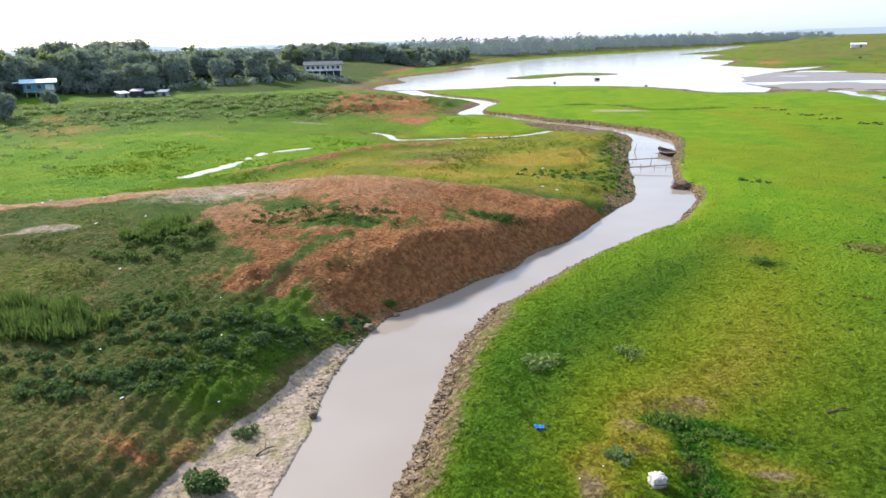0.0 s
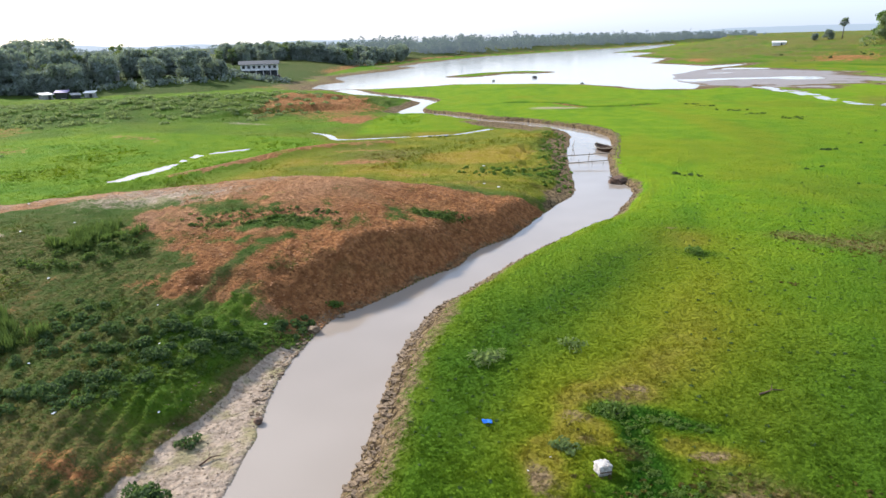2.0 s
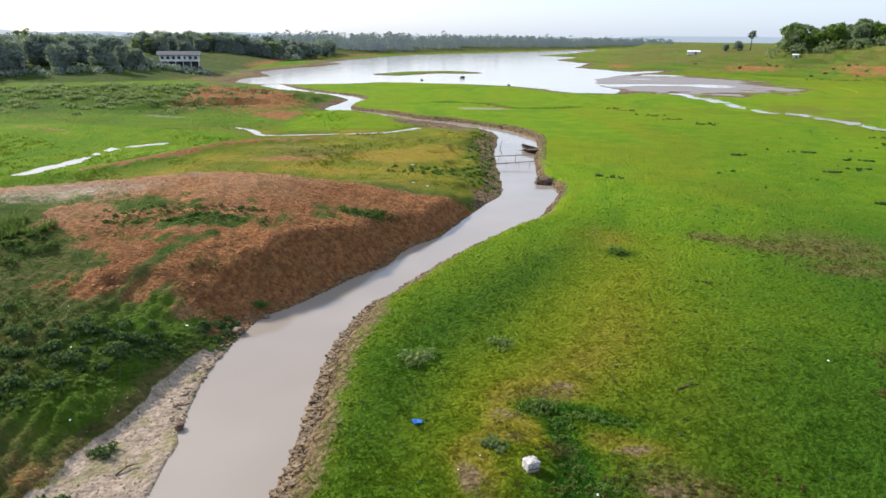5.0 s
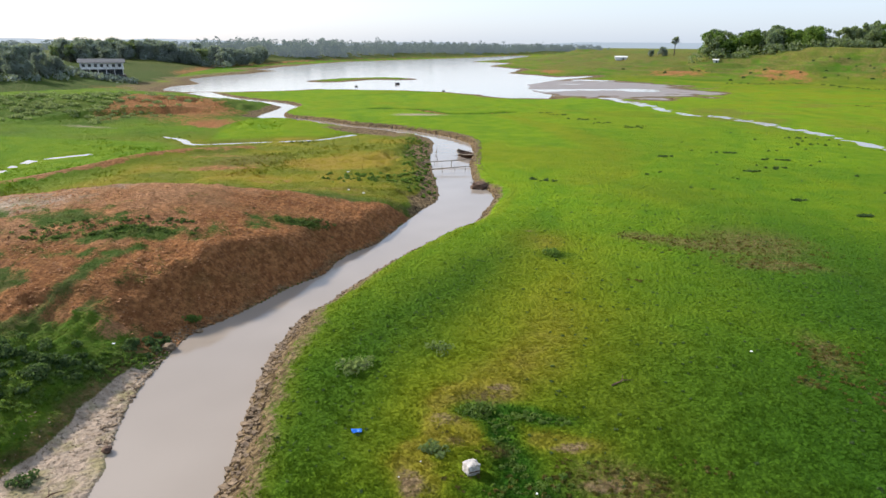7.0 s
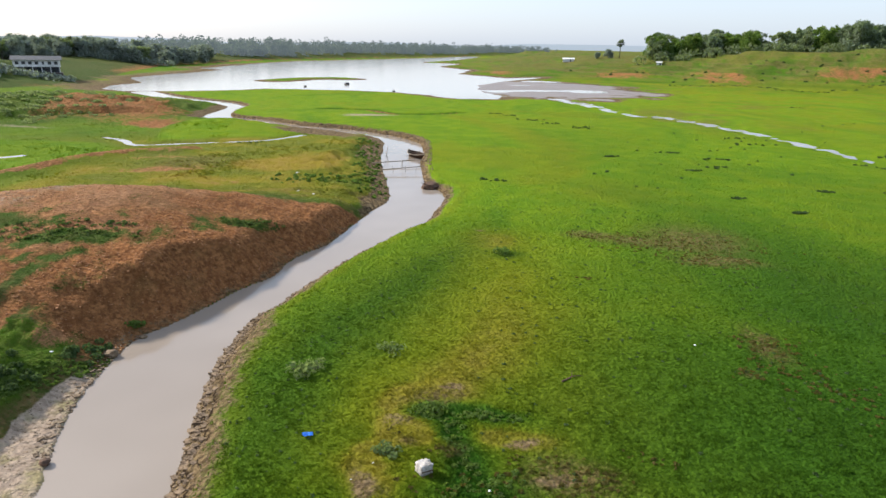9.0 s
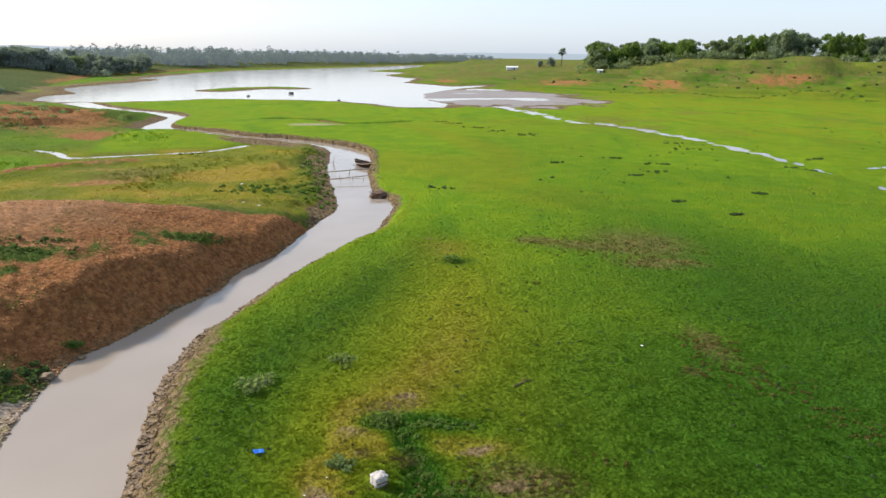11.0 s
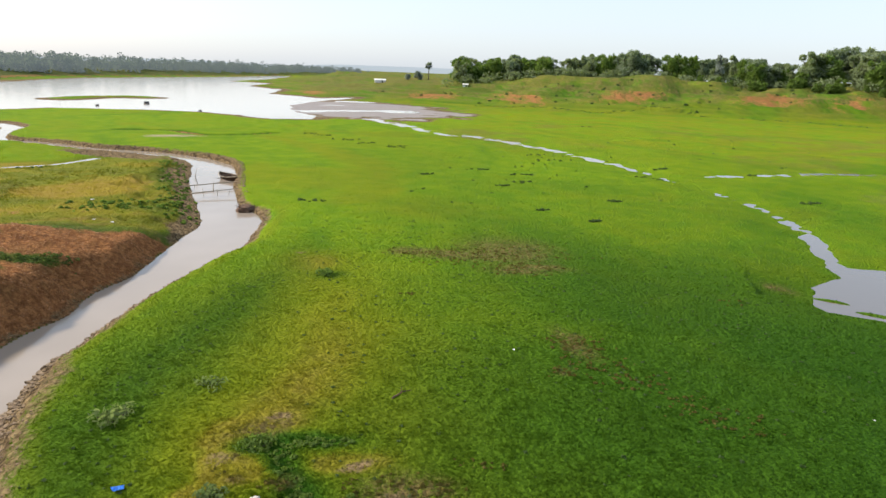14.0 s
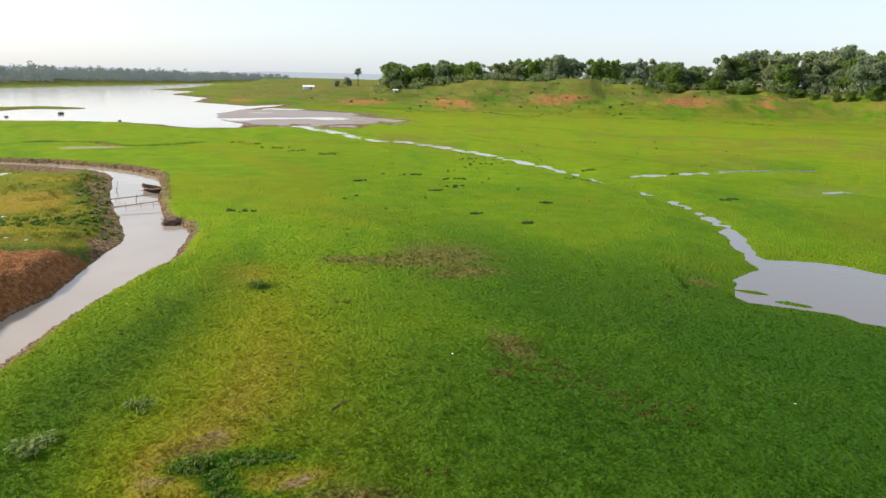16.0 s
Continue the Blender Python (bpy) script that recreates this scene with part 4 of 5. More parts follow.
for x, y, rng in along([(-172, 196), (-158, 212), (-146, 226), (-134, 236)], 18, 5, 6):
    plant("round" if rng.rand() < 0.8 else "olive", x, y, rng.uniform(7.5, 11), rng.uniform(0.9, 1.2))
for x, y in ((-162, 172), (-168, 186)):
    plant("airy", x, y, 13.5, 1.0)
# the groves past the long house
for x, y, rng in along([(-172, 392), (-150, 402), (-133, 410), (-116, 420)], 18, 7, 4):
    plant("round" if rng.rand() < 0.7 else "olive", x, y, rng.uniform(9, 12), rng.uniform(0.9, 1.2))
for x, y, rng in along([(-180, 420), (-150, 432), (-118, 445)], 12, 8, 5):
    plant("round", x, y, rng.uniform(9, 12), rng.uniform(1.0, 1.25))
for x, y, rng in along([(-178, 262), (-160, 285), (-150, 320), (-158, 372)], 26, 8, 13):
    plant("round" if rng.rand() < 0.8 else "airy", x, y, rng.uniform(7, 11), rng.uniform(0.9, 1.25))
for x, y, rng in along([(-118, 428), (-106, 470), (-112, 540)], 14, 6, 14):
    plant("round", x, y, rng.uniform(8, 11.5), rng.uniform(0.9, 1.2))
# the belt on the right-hand hill
def belt_rise(x):
    return np.interp(x, [160, 230, 290, 315, 335], [1.12, 1.08, 1.18, 1.42, 1.55])


BELT = [(157, 363), (187, 348), (215, 332), (242, 313), (264, 295), (289, 270), (312, 243), (324, 227), (334, 211), (340, 185), (348, 150), (355, 115)]
for x, y, rng in along(BELT, 58, 6, 7):
    kind = rng.choice(["broad", "olive", "airy", "fresh"], p=[0.18, 0.34, 0.10, 0.38])
    plant(kind, x * 1.02, y * 1.02, rng.uniform(8, 14.5) * belt_rise(x), rng.uniform(0.85, 1.1))
for x, y, rng in along(BELT, 64, 6, 8):
    plant(rng.choice(["broad", "olive"]), x * 1.07, y * 1.07, rng.uniform(11, 15) * belt_rise(x), rng.uniform(0.9, 1.15))
for x, y, rng in along([(262, 281), (289, 258), (312, 232), (324, 214), (330, 190), (338, 150)], 22, 4, 9):
    plant("fresh", x * 0.985, y * 0.985, rng.uniform(3.5, 7.5), rng.uniform(0.9, 1.3))
for kind, x, y, tall, wide in (("broad", 242, 312.5, 17, 0.95), ("slim", 277, 282, 18.5, 1.0), ("fresh", 288, 268, 13, 0.9), ("fresh", 322, 227, 16, 0.9), ("airy", 327, 232, 20, 1.2),
                               ("broad", 331, 217, 11, 1.1), ("broad", 332, 190, 20, 1.0), ("fresh", 302, 252, 9, 0.9), ("broad", 187, 348, 11, 1.0), ("broad", 345, 172, 17, 1.0)):
    plant(kind, x, y, tall, wide)


def make_palm(x, y, tall):
    """A fan palm: bare trunk, round head of stiff fans."""
    rng = np.random.RandomState(5)
    root = thing("palm_tree", x, y, height(x, y) - 0.2, 0, "lone fan palm with a bare trunk and round dark head", "palm")
    bm = bmesh.new()
    add_pole(bm, (0, 0, 0), (0.15, 0, tall * 0.5), 0.32, 0.24, 9)
    add_pole(bm, (0.15, 0, tall * 0.5), (0.1, 0.1, tall - 1.2), 0.24, 0.22, 9)
    part("trunk", bm, M_BARK, root)
    quads, faces = [], []
    for k in range(90):
        way = rng.normal(size=3)
        way[2] = abs(way[2]) * 0.9 - 0.55
        way = Vector(way).normalized()
        hub = Vector((0.1, 0.1, tall - 1.3)) + way * rng.uniform(0.6, 1.9)
        side = way.cross(Vector((0, 0, 1))).normalized()
        for j in range(7):
            a = radians(-66 + 22 * j)
            tip = hub + (way * math.cos(a) + side * math.sin(a)) * 1.7
            off = (way * -math.sin(a) + side * math.cos(a)) * 0.3
            mid = hub.lerp(tip, 0.6)
            n = len(quads)
            quads += [hub, mid + off, tip, mid - off]
            faces.append((n, n + 1, n + 2, n + 3))
    head = new("crown", mesh_of("crown", np.array([tuple(v) for v in quads]), np.array(faces), M_LEAF))
    head.parent = root


make_palm(171, 438, 10.5)
for x, y, tall in ((164.5, 441, 6.5), (158, 444, 4.5)):
    plant("round", x, y, tall, 1.0, None, "small dark tree beside the fan palm on the ridge")


def far_woods():
    """Woods along the far shore, far behind the lake."""
    rng = np.random.RandomState(21)
    centres, radii = [], []
    line = [(-130, 585), (-75, 650), (-25, 750), (30, 850), (90, 960), (150, 1085), (235, 1230), (330, 1330), (430, 1410)]
    for offset, count in ((25, 150), (60, 150), (110, 130)):
        for x, y, _ in along(line, count, 14, 30 + offset):
            x, y = x - offset * 0.7, y + offset * 0.7
            tall = rng.uniform(9, 15) * (1.35 if rng.rand() < 0.06 else 1)
            z = min(height(x, y), 9)
            for k in range(4):
                centres.append((x + rng.uniform(-4, 4), y + rng.uniform(-4, 4), z + tall * (0.12 + 0.24 * k)))
                radii.append(rng.uniform(3.0, 5.2) * (1.1 - 0.15 * k))
    for x, y, _ in along([(-160, 548), (-125, 585), (-92, 622), (-60, 690)], 44, 9, 78):
        tall = rng.uniform(8, 13)
        for k in range(4):
            centres.append((x + rng.uniform(-3, 3), y + rng.uniform(-3, 3), height(x, y) + tall * (0.12 + 0.23 * k)))
            radii.append(rng.uniform(2.4, 4.2) * (1.1 - 0.15 * k))
    for x, y, _ in along([(-560, 640), (-420, 760), (-300, 830), (-190, 880)], 120, 25, 77):
        for k in range(3):
            centres.append((x + rng.uniform(-5, 5), y + rng.uniform(-5, 5), 5 + 3.0 * k * rng.uniform(0.7, 1.2)))
            radii.append(rng.uniform(3.5, 6.0))
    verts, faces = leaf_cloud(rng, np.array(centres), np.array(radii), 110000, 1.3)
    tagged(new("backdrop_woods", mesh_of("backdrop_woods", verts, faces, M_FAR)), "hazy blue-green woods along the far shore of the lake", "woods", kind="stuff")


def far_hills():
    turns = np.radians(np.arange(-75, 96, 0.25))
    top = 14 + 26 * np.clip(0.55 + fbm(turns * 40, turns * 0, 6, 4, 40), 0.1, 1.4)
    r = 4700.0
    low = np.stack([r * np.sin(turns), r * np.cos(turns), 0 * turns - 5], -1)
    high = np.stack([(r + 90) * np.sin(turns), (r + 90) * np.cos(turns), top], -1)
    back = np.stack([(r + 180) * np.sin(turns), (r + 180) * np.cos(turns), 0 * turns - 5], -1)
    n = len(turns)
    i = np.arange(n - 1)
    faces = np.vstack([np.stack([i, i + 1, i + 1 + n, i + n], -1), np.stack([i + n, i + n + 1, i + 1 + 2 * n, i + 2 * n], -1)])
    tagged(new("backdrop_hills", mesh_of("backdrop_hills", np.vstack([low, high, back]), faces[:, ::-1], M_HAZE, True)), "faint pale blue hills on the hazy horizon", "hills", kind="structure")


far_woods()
far_hills()

# ---- grass, weeds and clods ----
def scatter(count, reach, seed, turn=(-56, 71), power=2.0):
    """Places that thin out with distance."""
    rng = np.random.RandomState(seed)
    a = np.radians(rng.uniform(*turn, count))
    u = rng.rand(count)
    lo, hi = reach
    q = 2 - power
    r = lo * (hi / lo) ** u if q == 0 else (lo**q + u * (hi**q - lo**q)) ** (1 / q)
    return r * np.sin(a), r * np.cos(a), rng


def blades(rng, x, y, z, leaves, tall, wide, spread, lean=0.8):
    """Tufts of pointed leaves: points and faces."""
    n = len(x)
    k = np.repeat(np.arange(n), leaves)
    a = rng.uniform(0, 2 * np.pi, n * leaves)
    out = np.stack([np.cos(a), np.sin(a)], -1)
    foot = np.stack([x, y], -1)[k] + out * (spread * rng.uniform(0, 1, n * leaves))[:, None] * np.ravel(rng.uniform(0.5, 1.3, n))[k][:, None]
    h = np.broadcast_to(tall, n)[k] * rng.uniform(0.5, 1.3, n * leaves)
    w = np.broadcast_to(wide, n)[k] * rng.uniform(0.6, 1.4, n * leaves)
    side = np.stack([-out[:, 1], out[:, 0]], -1) * (w / 2)[:, None]
    tip = foot + out * (h * lean * rng.uniform(0.3, 1.2, n * leaves))[:, None]
    zz = z[k]
    v = np.stack([np.c_[foot + side, zz - 0.02 + 0.15 * h], np.c_[foot - side, zz - 0.02 + 0.15 * h], np.c_[tip, zz + h]], 1)
    return v.reshape(-1, 3), np.arange(n * leaves * 3).reshape(-1, 3), k


def grass_stuff(name, label, x, y, rng, leaves, tall, wide, spread, keep, lean=0.8):
    g = land(x, y)
    a, b = g["a"], g["b"]
    ok = keep(g, a, b, rng)
    x, y, z, a, b = x[ok], y[ok], g["z"][ok], a[ok], b[ok]
    t = tall[ok] if isinstance(tall, np.ndarray) else tall
    verts, faces, k = blades(rng, x, y, z, leaves, t, wide, spread, lean)
    me = mesh_of(name, verts, faces, M_TUFT)
    rep = np.repeat(k, 3)
    paint(me, a[rep], b[rep])
    return tagged(new(name, me), label, "grass", kind="stuff")


def on_grass(g, a, b, rng):
    bare = np.maximum(np.maximum(a[:, 0], a[:, 1]), b[:, 0])
    return (g["z"] > 0.03) & (rng.rand(len(bare)) > bare * 1.5)


x, y, rng = scatter(125000, (14, 60), 101)
grass_stuff("meadow_grass", "short bright green creeping grass of the meadow", x, y, rng, 4, 0.03 + 0.05 * np.clip(0.4 + fbm(x, y, 0.5, 3, 53), 0, 1), 0.05, 0.07, lambda g, a, b, q: on_grass(g, a, b, q) & ~g["left"] & (q.rand(len(x)) < step(60, 34, np.hypot(x, y))), 1.4)
x, y, rng = scatter(26000, (45, 200), 102)
grass_stuff("far_meadow_grass", "low green grass tufts of the wide lake bed", x, y, rng, 4, 0.05, 0.12, 0.25, lambda g, a, b, q: on_grass(g, a, b, q) & ~g["left"] & (g["hr"] < 1))
x, y, rng = scatter(85000, (14, 62), 103, (-58, 8))
tall = 0.03 + 0.10 * np.clip(fbm(x, y, 2.5, 3, 50), 0, 1)
grass_stuff("bank_grass", "rough dark and yellow-green grass on the earth bank", x, y, rng, 5, tall, 0.045, 0.10, lambda g, a, b, q: on_grass(g, a, b, q) & g["left"], 1.4)
x, y, rng = scatter(24000, (60, 210), 104, (-58, 12))
tall = 0.04 + 0.30 * np.clip(fbm(x, y, 7, 3, 51), 0, 1)
grass_stuff("heath_grass", "grey-green grass and weeds on the low hummocks", x, y, rng, 5, tall, 0.18, 0.4, lambda g, a, b, q: on_grass(g, a, b, q) & g["left"], 2.2)


def weed_patch(name, label, material, spots, size, leaves, leaf, seed, category="weeds", kind="stuff", flat=0.7):
    """Leafy clumps at spots of (x, y, radius)."""
    rng = np.random.RandomState(seed)
    spots = np.array(spots, float)
    z = land(spots[:, 0], spots[:, 1])["z"]
    centres = np.c_[spots[:, :2], z + spots[:, 2] * flat * 0.35]
    verts, faces = leaf_cloud(rng, centres, spots[:, 2] * size, leaves, leaf, squash=min(flat, 1.0))
    return tagged(new(name, mesh_of(name, verts, faces, material)), label, category, kind=kind)


def strewn(seed, count, line, spread, lo, hi):
    return [(x, y, rng.uniform(lo, hi)) for x, y, rng in along(line, count, spread, seed)]


weed_patch("bank_weeds", "dark grey-green leafy weeds in clumps on the slope above the creek", M_WEED,
           strewn(61, 120, [(-20.5, 18.6), (-17.6, 19.6), (-16.6, 22), (-15.2, 24.4), (-13.6, 26.2)], 1.0, 0.10, 0.34) + strewn(62, 80, [(-22, 26), (-19, 23), (-17, 25.4), (-14.4, 26.4)], 1.2, 0.10, 0.32)
           + strewn(64, 50, [(-24, 16.5), (-22, 20), (-22, 24)], 1.8, 0.08, 0.3) + strewn(60, 18, [(-12.6, 28.6), (-11.9, 30)], 0.5, 0.12, 0.28), 1.0, 30000, 0.085, 63, "weeds", "stuff", 0.75)
weed_patch("verge_plants", "bright green creeping plants at the foot of the slope", M_LEAF_BRIGHT,
           strewn(46, 420, [(-17, 19.6), (-15.6, 21.6), (-14.4, 24), (-12.9, 27), (-12.2, 28.4)], 0.75, 0.05, 0.13), 1.0, 16000, 0.06, 47, "weeds", "stuff", 0.6)


def tall_grass(name, label, spots, seed, tall, leaves):
    """Clumps of long upright blades at spots of (x, y, radius)."""
    rng = np.random.RandomState(seed)
    spots = np.array(spots, float)
    a, q = rng.uniform(0, 2 * np.pi, (len(spots), 30)), np.sqrt(rng.rand(len(spots), 30))
    x = (spots[:, :1] + spots[:, 2:] * q * np.cos(a)).ravel()
    y = (spots[:, 1:2] + spots[:, 2:] * q * np.sin(a)).ravel()
    verts, faces, _ = blades(rng, x, y, land(x, y)["z"], leaves, tall * rng.uniform(0.6, 1.2, len(x)), 0.05, 0.12, 0.5)
    return tagged(new(name, mesh_of(name, verts, faces, M_REED)), label, "grass", kind="stuff")


tall_grass("tall_grass_bush", "thick stand of tall pale green grass on the mound", strewn(65, 60, [(-30, 20), (-26.5, 23), (-24, 23.4), (-22.6, 23)], 1.6, 0.3, 0.7), 66, 0.62, 7)
tall_grass("mound_grass", "tufts of long green grass on top of the mound", strewn(48, 30, [(-26.5, 32.5), (-24.6, 35)], 1.2, 0.2, 0.6), 49, 0.42, 6)
weed_patch("mound_shrubs", "low green shrubs on top of the red earth mound", M_REED,
           strewn(67, 150, [(-21, 37), (-17.5, 38.6), (-13.5, 39.6)], 1.3, 0.06, 0.16) + strewn(68, 60, [(-9, 44.4), (-5.4, 46)], 0.6, 0.06, 0.16)
           + strewn(69, 40, [(-27, 30), (-23, 33)], 1.6, 0.12, 0.35), 1.0, 8000, 0.09, 70, "shrubs")
weed_patch("shore_weeds", "green leafy weeds along the inner bend of the creek", M_LEAF_BRIGHT,
           strewn(71, 170, [(1.0, 62), (1.2, 74), (1.0, 86), (1.4, 100)], 1.7, 0.07, 0.2) + strewn(72, 70, [(-7, 66), (0, 68)], 2.6, 0.06, 0.2), 1.0, 9000, 0.17, 73)
weed_patch("heath_bushes", "dense grey-green grass bushes on the low hummocks", M_SAGE,
           strewn(74, 420, [(-115, 106), (-84, 116), (-64, 130), (-52, 139)], 13, 0.35, 1.05) + strewn(75, 40, [(-70, 60), (-95, 90)], 9, 0.3, 0.7), 1.0, 26000, 0.28, 76, "bushes", "stuff", 0.4)
weed_patch("plant_mats", "dark mats of withered water plants lying on the meadow", M_WEED,
           [(px, py, q) for cx, cy, w in ((43.5, 88.5, 1.2), (46.4, 82.2, 1.5), (43.4, 75.6, 1.3), (58.9, 95.5, 2.0), (60.9, 102.5, 1.5), (65, 76.6, 1.8), (73.4, 84.6, 1.5), (86, 78, 1.2),
                                          (72, 56, 1.2), (47, 61, 0.7), (35.8, 58, 0.6), (14, 67, 1.6), (39, 116, 1.8), (31, 138, 1.8), (29, 142, 1.6), (33, 84, 0.7), (39, 73, 0.7),
                                          (38, 52, 0.6), (34, 130, 2), (41, 118, 2), (36, 123, 1.5), (115, 165, 1.5), (220, 198, 2), (-16, 99.5, 1.8))
            for px, py, q in strewn(int(abs(cx * 7 + cy)), 8, [(cx - w, cy + 0.3 * w * math.sin(cx)), (cx + w, cy - 0.3 * w * math.sin(cx))], 0.45 * w, 0.06, 0.22)] + strewn(79, 34, [(30, 62), (48, 78), (62, 100), (66, 112)], 13, 0.05, 0.16) + strewn(80, 24, [(90, 90), (120, 130)], 18, 0.08, 0.2), 1.0, 9500, 0.24, 77, "weeds", "stuff", 0.3)
weed_patch("strand_line", "dark strand line of dead water plants at the foot of the hill", M_WEED,
           strewn(38, 150, [(128, 272), (156, 262), (167, 235), (203, 242), (211, 216), (233, 192), (241, 162)], 2.5, 0.15, 0.5), 1.0, 4500, 0.30, 39, "weeds", "stuff", 0.3)
weed_patch("withered_leaves", "brown withered leaf rosettes in the meadow", M_WITHER,
           [(px, py, q) for cx, cy, w, n in ((16.4, 45.6, 1.2, 40), (19.2, 43.4, 2.4, 90), (22.6, 38.6, 2.0, 70), (24.5, 43, 3.5, 120), (18.6, 26, 1.2, 55), (18.0, 24, 1.2, 45), (18.8, 21.5, 1.2, 40), (19.6, 19, 1.0, 36), (20.3, 17, 1.0, 30), (16.2, 23.3, 0.6, 16), (1.2, 20.6, 0.25, 5),
                                             (6.6, 17.6, 1.4, 60), (2.7, 19.4, 0.35, 9), (31.7, 28.9, 0.7, 14), (9.6, 18.2, 0.6, 14), (13.4, 35.8, 0.4, 8), (3, 17.2, 1.3, 40))
            for px, py, q in strewn(int(abs(cx * 13 + cy)), n, [(cx - w, cy + 0.35 * w), (cx + w, cy - 0.35 * w)], 0.8 * w, 0.03, 0.10)], 1.0, 6000, 0.10, 78, "weeds", "stuff", 0.4)


weed_patch("meadow_rosettes", "small dark green leaf rosettes dotted over the meadow", M_WEED,
           strewn(41, 420, [(9, 17), (14, 30), (16, 44), (22, 58)], 8, 0.03, 0.09) + strewn(42, 260, [(22, 16), (28, 28), (34, 42)], 8, 0.03, 0.09) + strewn(43, 200, [(-3.2, 17), (-2.6, 26), (1.5, 34), (6, 42)], 1.8, 0.03, 0.07), 1.0, 9000, 0.07, 44, "weeds", "stuff", 0.5)
weed_patch("hollow_weeds", "dark green leafy weeds in the hollow beside the white sack", M_LEAF_BRIGHT,
           strewn(55, 46, [(2.3, 22.1), (3.3, 21.7), (5.8, 21.1)], 0.35, 0.05, 0.14) + strewn(56, 44, [(3.3, 21.5), (3.3, 19.6), (3.5, 17.4)], 0.4, 0.05, 0.14) + strewn(57, 30, [(2.8, 17.0), (4.8, 17.3)], 0.6, 0.05, 0.13), 1.0, 4200, 0.07, 58, "weeds", "stuff", 0.5)
weed_patch("shore_thicket", "dark thicket of bushes under the trees of the left shore", M_LEAF,
           strewn(91, 120, [(-170, 92), (-165, 128), (-168, 154), (-158, 178), (-146, 194)], 3, 1.2, 2.6) + strewn(92, 60, [(-174, 400), (-148, 398), (-112, 415)], 6, 1.5, 3)
           + strewn(93, 90, [(-146, 196), (-132, 207), (-120, 216), (-113, 224)], 6, 0.6, 1.7) + strewn(99, 80, [(-118, 230), (-106, 233), (-95, 237)], 4, 0.7, 1.6), 1.0, 12000, 0.75, 94, "bushes", "stuff", 1.2)
weed_patch("belt_thicket", "green thicket of bushes under the trees of the hill", M_LEAF_OLIVE,
           strewn(95, 170, [(157, 361), (187, 346), (215, 330), (242, 311), (264, 293), (289, 268), (312, 241), (324, 225), (334, 209), (340, 185), (348, 150), (355, 115)], 5, 1.8, 4.2), 1.0, 15000, 0.8, 96, "bushes", "stuff", 1.2)
weed_patch("hill_shrubs", "low dark shrubs scattered over the knolls of the hill", M_WEED,
           strewn(97, 70, [(120, 345), (150, 310), (185, 275), (230, 248), (290, 225)], 22, 0.2, 0.75), 1.0, 4000, 0.5, 98, "bushes", "stuff", 0.6)


def clods(name, label, material, places, seed):
    """Broken lumps of earth: one low mesh of many small uneven blocks."""
    rng = np.random.RandomState(seed)
    places = np.array(places, float)
    z = land(places[:, 0], places[:, 1])["z"]
    n = len(places)
    cube = np.array([(i, j, k) for k in (-1, 1) for i, j in ((-1, -1), (1, -1), (1, 1), (-1, 1))], float) * 0.5
    v = np.broadcast_to(cube, (n, 8, 3)) * rng.uniform(0.6, 1.2, (n, 8, 3))
    v = v * (places[:, 2, None] * np.array([1.5, 1.0, 0.6]) * rng.uniform(0.6, 1.4, (n, 3)))[:, None, :]
    a = rng.uniform(0, 2 * np.pi, n)
    c, s = np.cos(a)[:, None], np.sin(a)[:, None]
    v = np.stack([v[..., 0] * c - v[..., 1] * s, v[..., 0] * s + v[..., 1] * c, v[..., 2]], -1)
    v[..., 0] += places[:, 0, None]
    v[..., 1] += places[:, 1, None]
    v[..., 2] += (z + places[:, 2] * 0.08)[:, None]
    f = np.array([(0, 3, 2, 1), (4, 5, 6, 7), (0, 1, 5, 4), (1, 2, 6, 5), (2, 3, 7, 6), (3, 0, 4, 7)])
    faces = (np.arange(n)[:, None, None] * 8 + f).reshape(-1, 4)
    tagged(new(name, mesh_of(name, v.reshape(-1, 3), faces, material)), label, "earth", kind="stuff")


def beside(line, count, off, seed, lo, hi, span=(0, 1)):
    """Spots beside a curve, off metres to its right or left (negative)."""
    rng = np.random.RandomState(seed)
    leg = np.linalg.norm(np.diff(line, axis=0), axis=1)
    run = np.concatenate([[0], np.cumsum(leg)])
    t = run[-1] * rng.uniform(*span, count)
    x, y = np.interp(t, run, line[:, 0]), np.interp(t, run, line[:, 1])
    dx, dy = np.interp(t + 0.5, run, line[:, 0]) - x, np.interp(t + 0.5, run, line[:, 1]) - y
    n = np.hypot(dx, dy) + 1e-6
    d = rng.uniform(*off, count)
    return np.c_[x + dy / n * d, y - dx / n * d, lo + (hi - lo) * rng.rand(count) ** 2.5]


near_right = CREEK_RIGHT[(CREEK_RIGHT[:, 1] > 12) & (CREEK_RIGHT[:, 1] < 75)]
near_left = CREEK_LEFT[(CREEK_LEFT[:, 1] > 12) & (CREEK_LEFT[:, 1] < 32)]
cut_bank = CREEK_RIGHT[(CREEK_RIGHT[:, 1] > 70) & (CREEK_RIGHT[:, 1] < 125)]
clods("bank_clods", "crumbled brown mud clods along the cut bank of the creek", M_CLOD,
      np.vstack([beside(near_right, 1000, (0.0, 0.5), 81, 0.03, 0.20, (0, 0.45)), beside(near_right, 900, (0.0, 1.5), 87, 0.012, 0.07, (0, 0.45)), beside(near_right, 1100, (0.0, 0.8), 82, 0.03, 0.15), beside(cut_bank, 700, (0.1, 1.2), 83, 0.06, 0.22)]), 84)
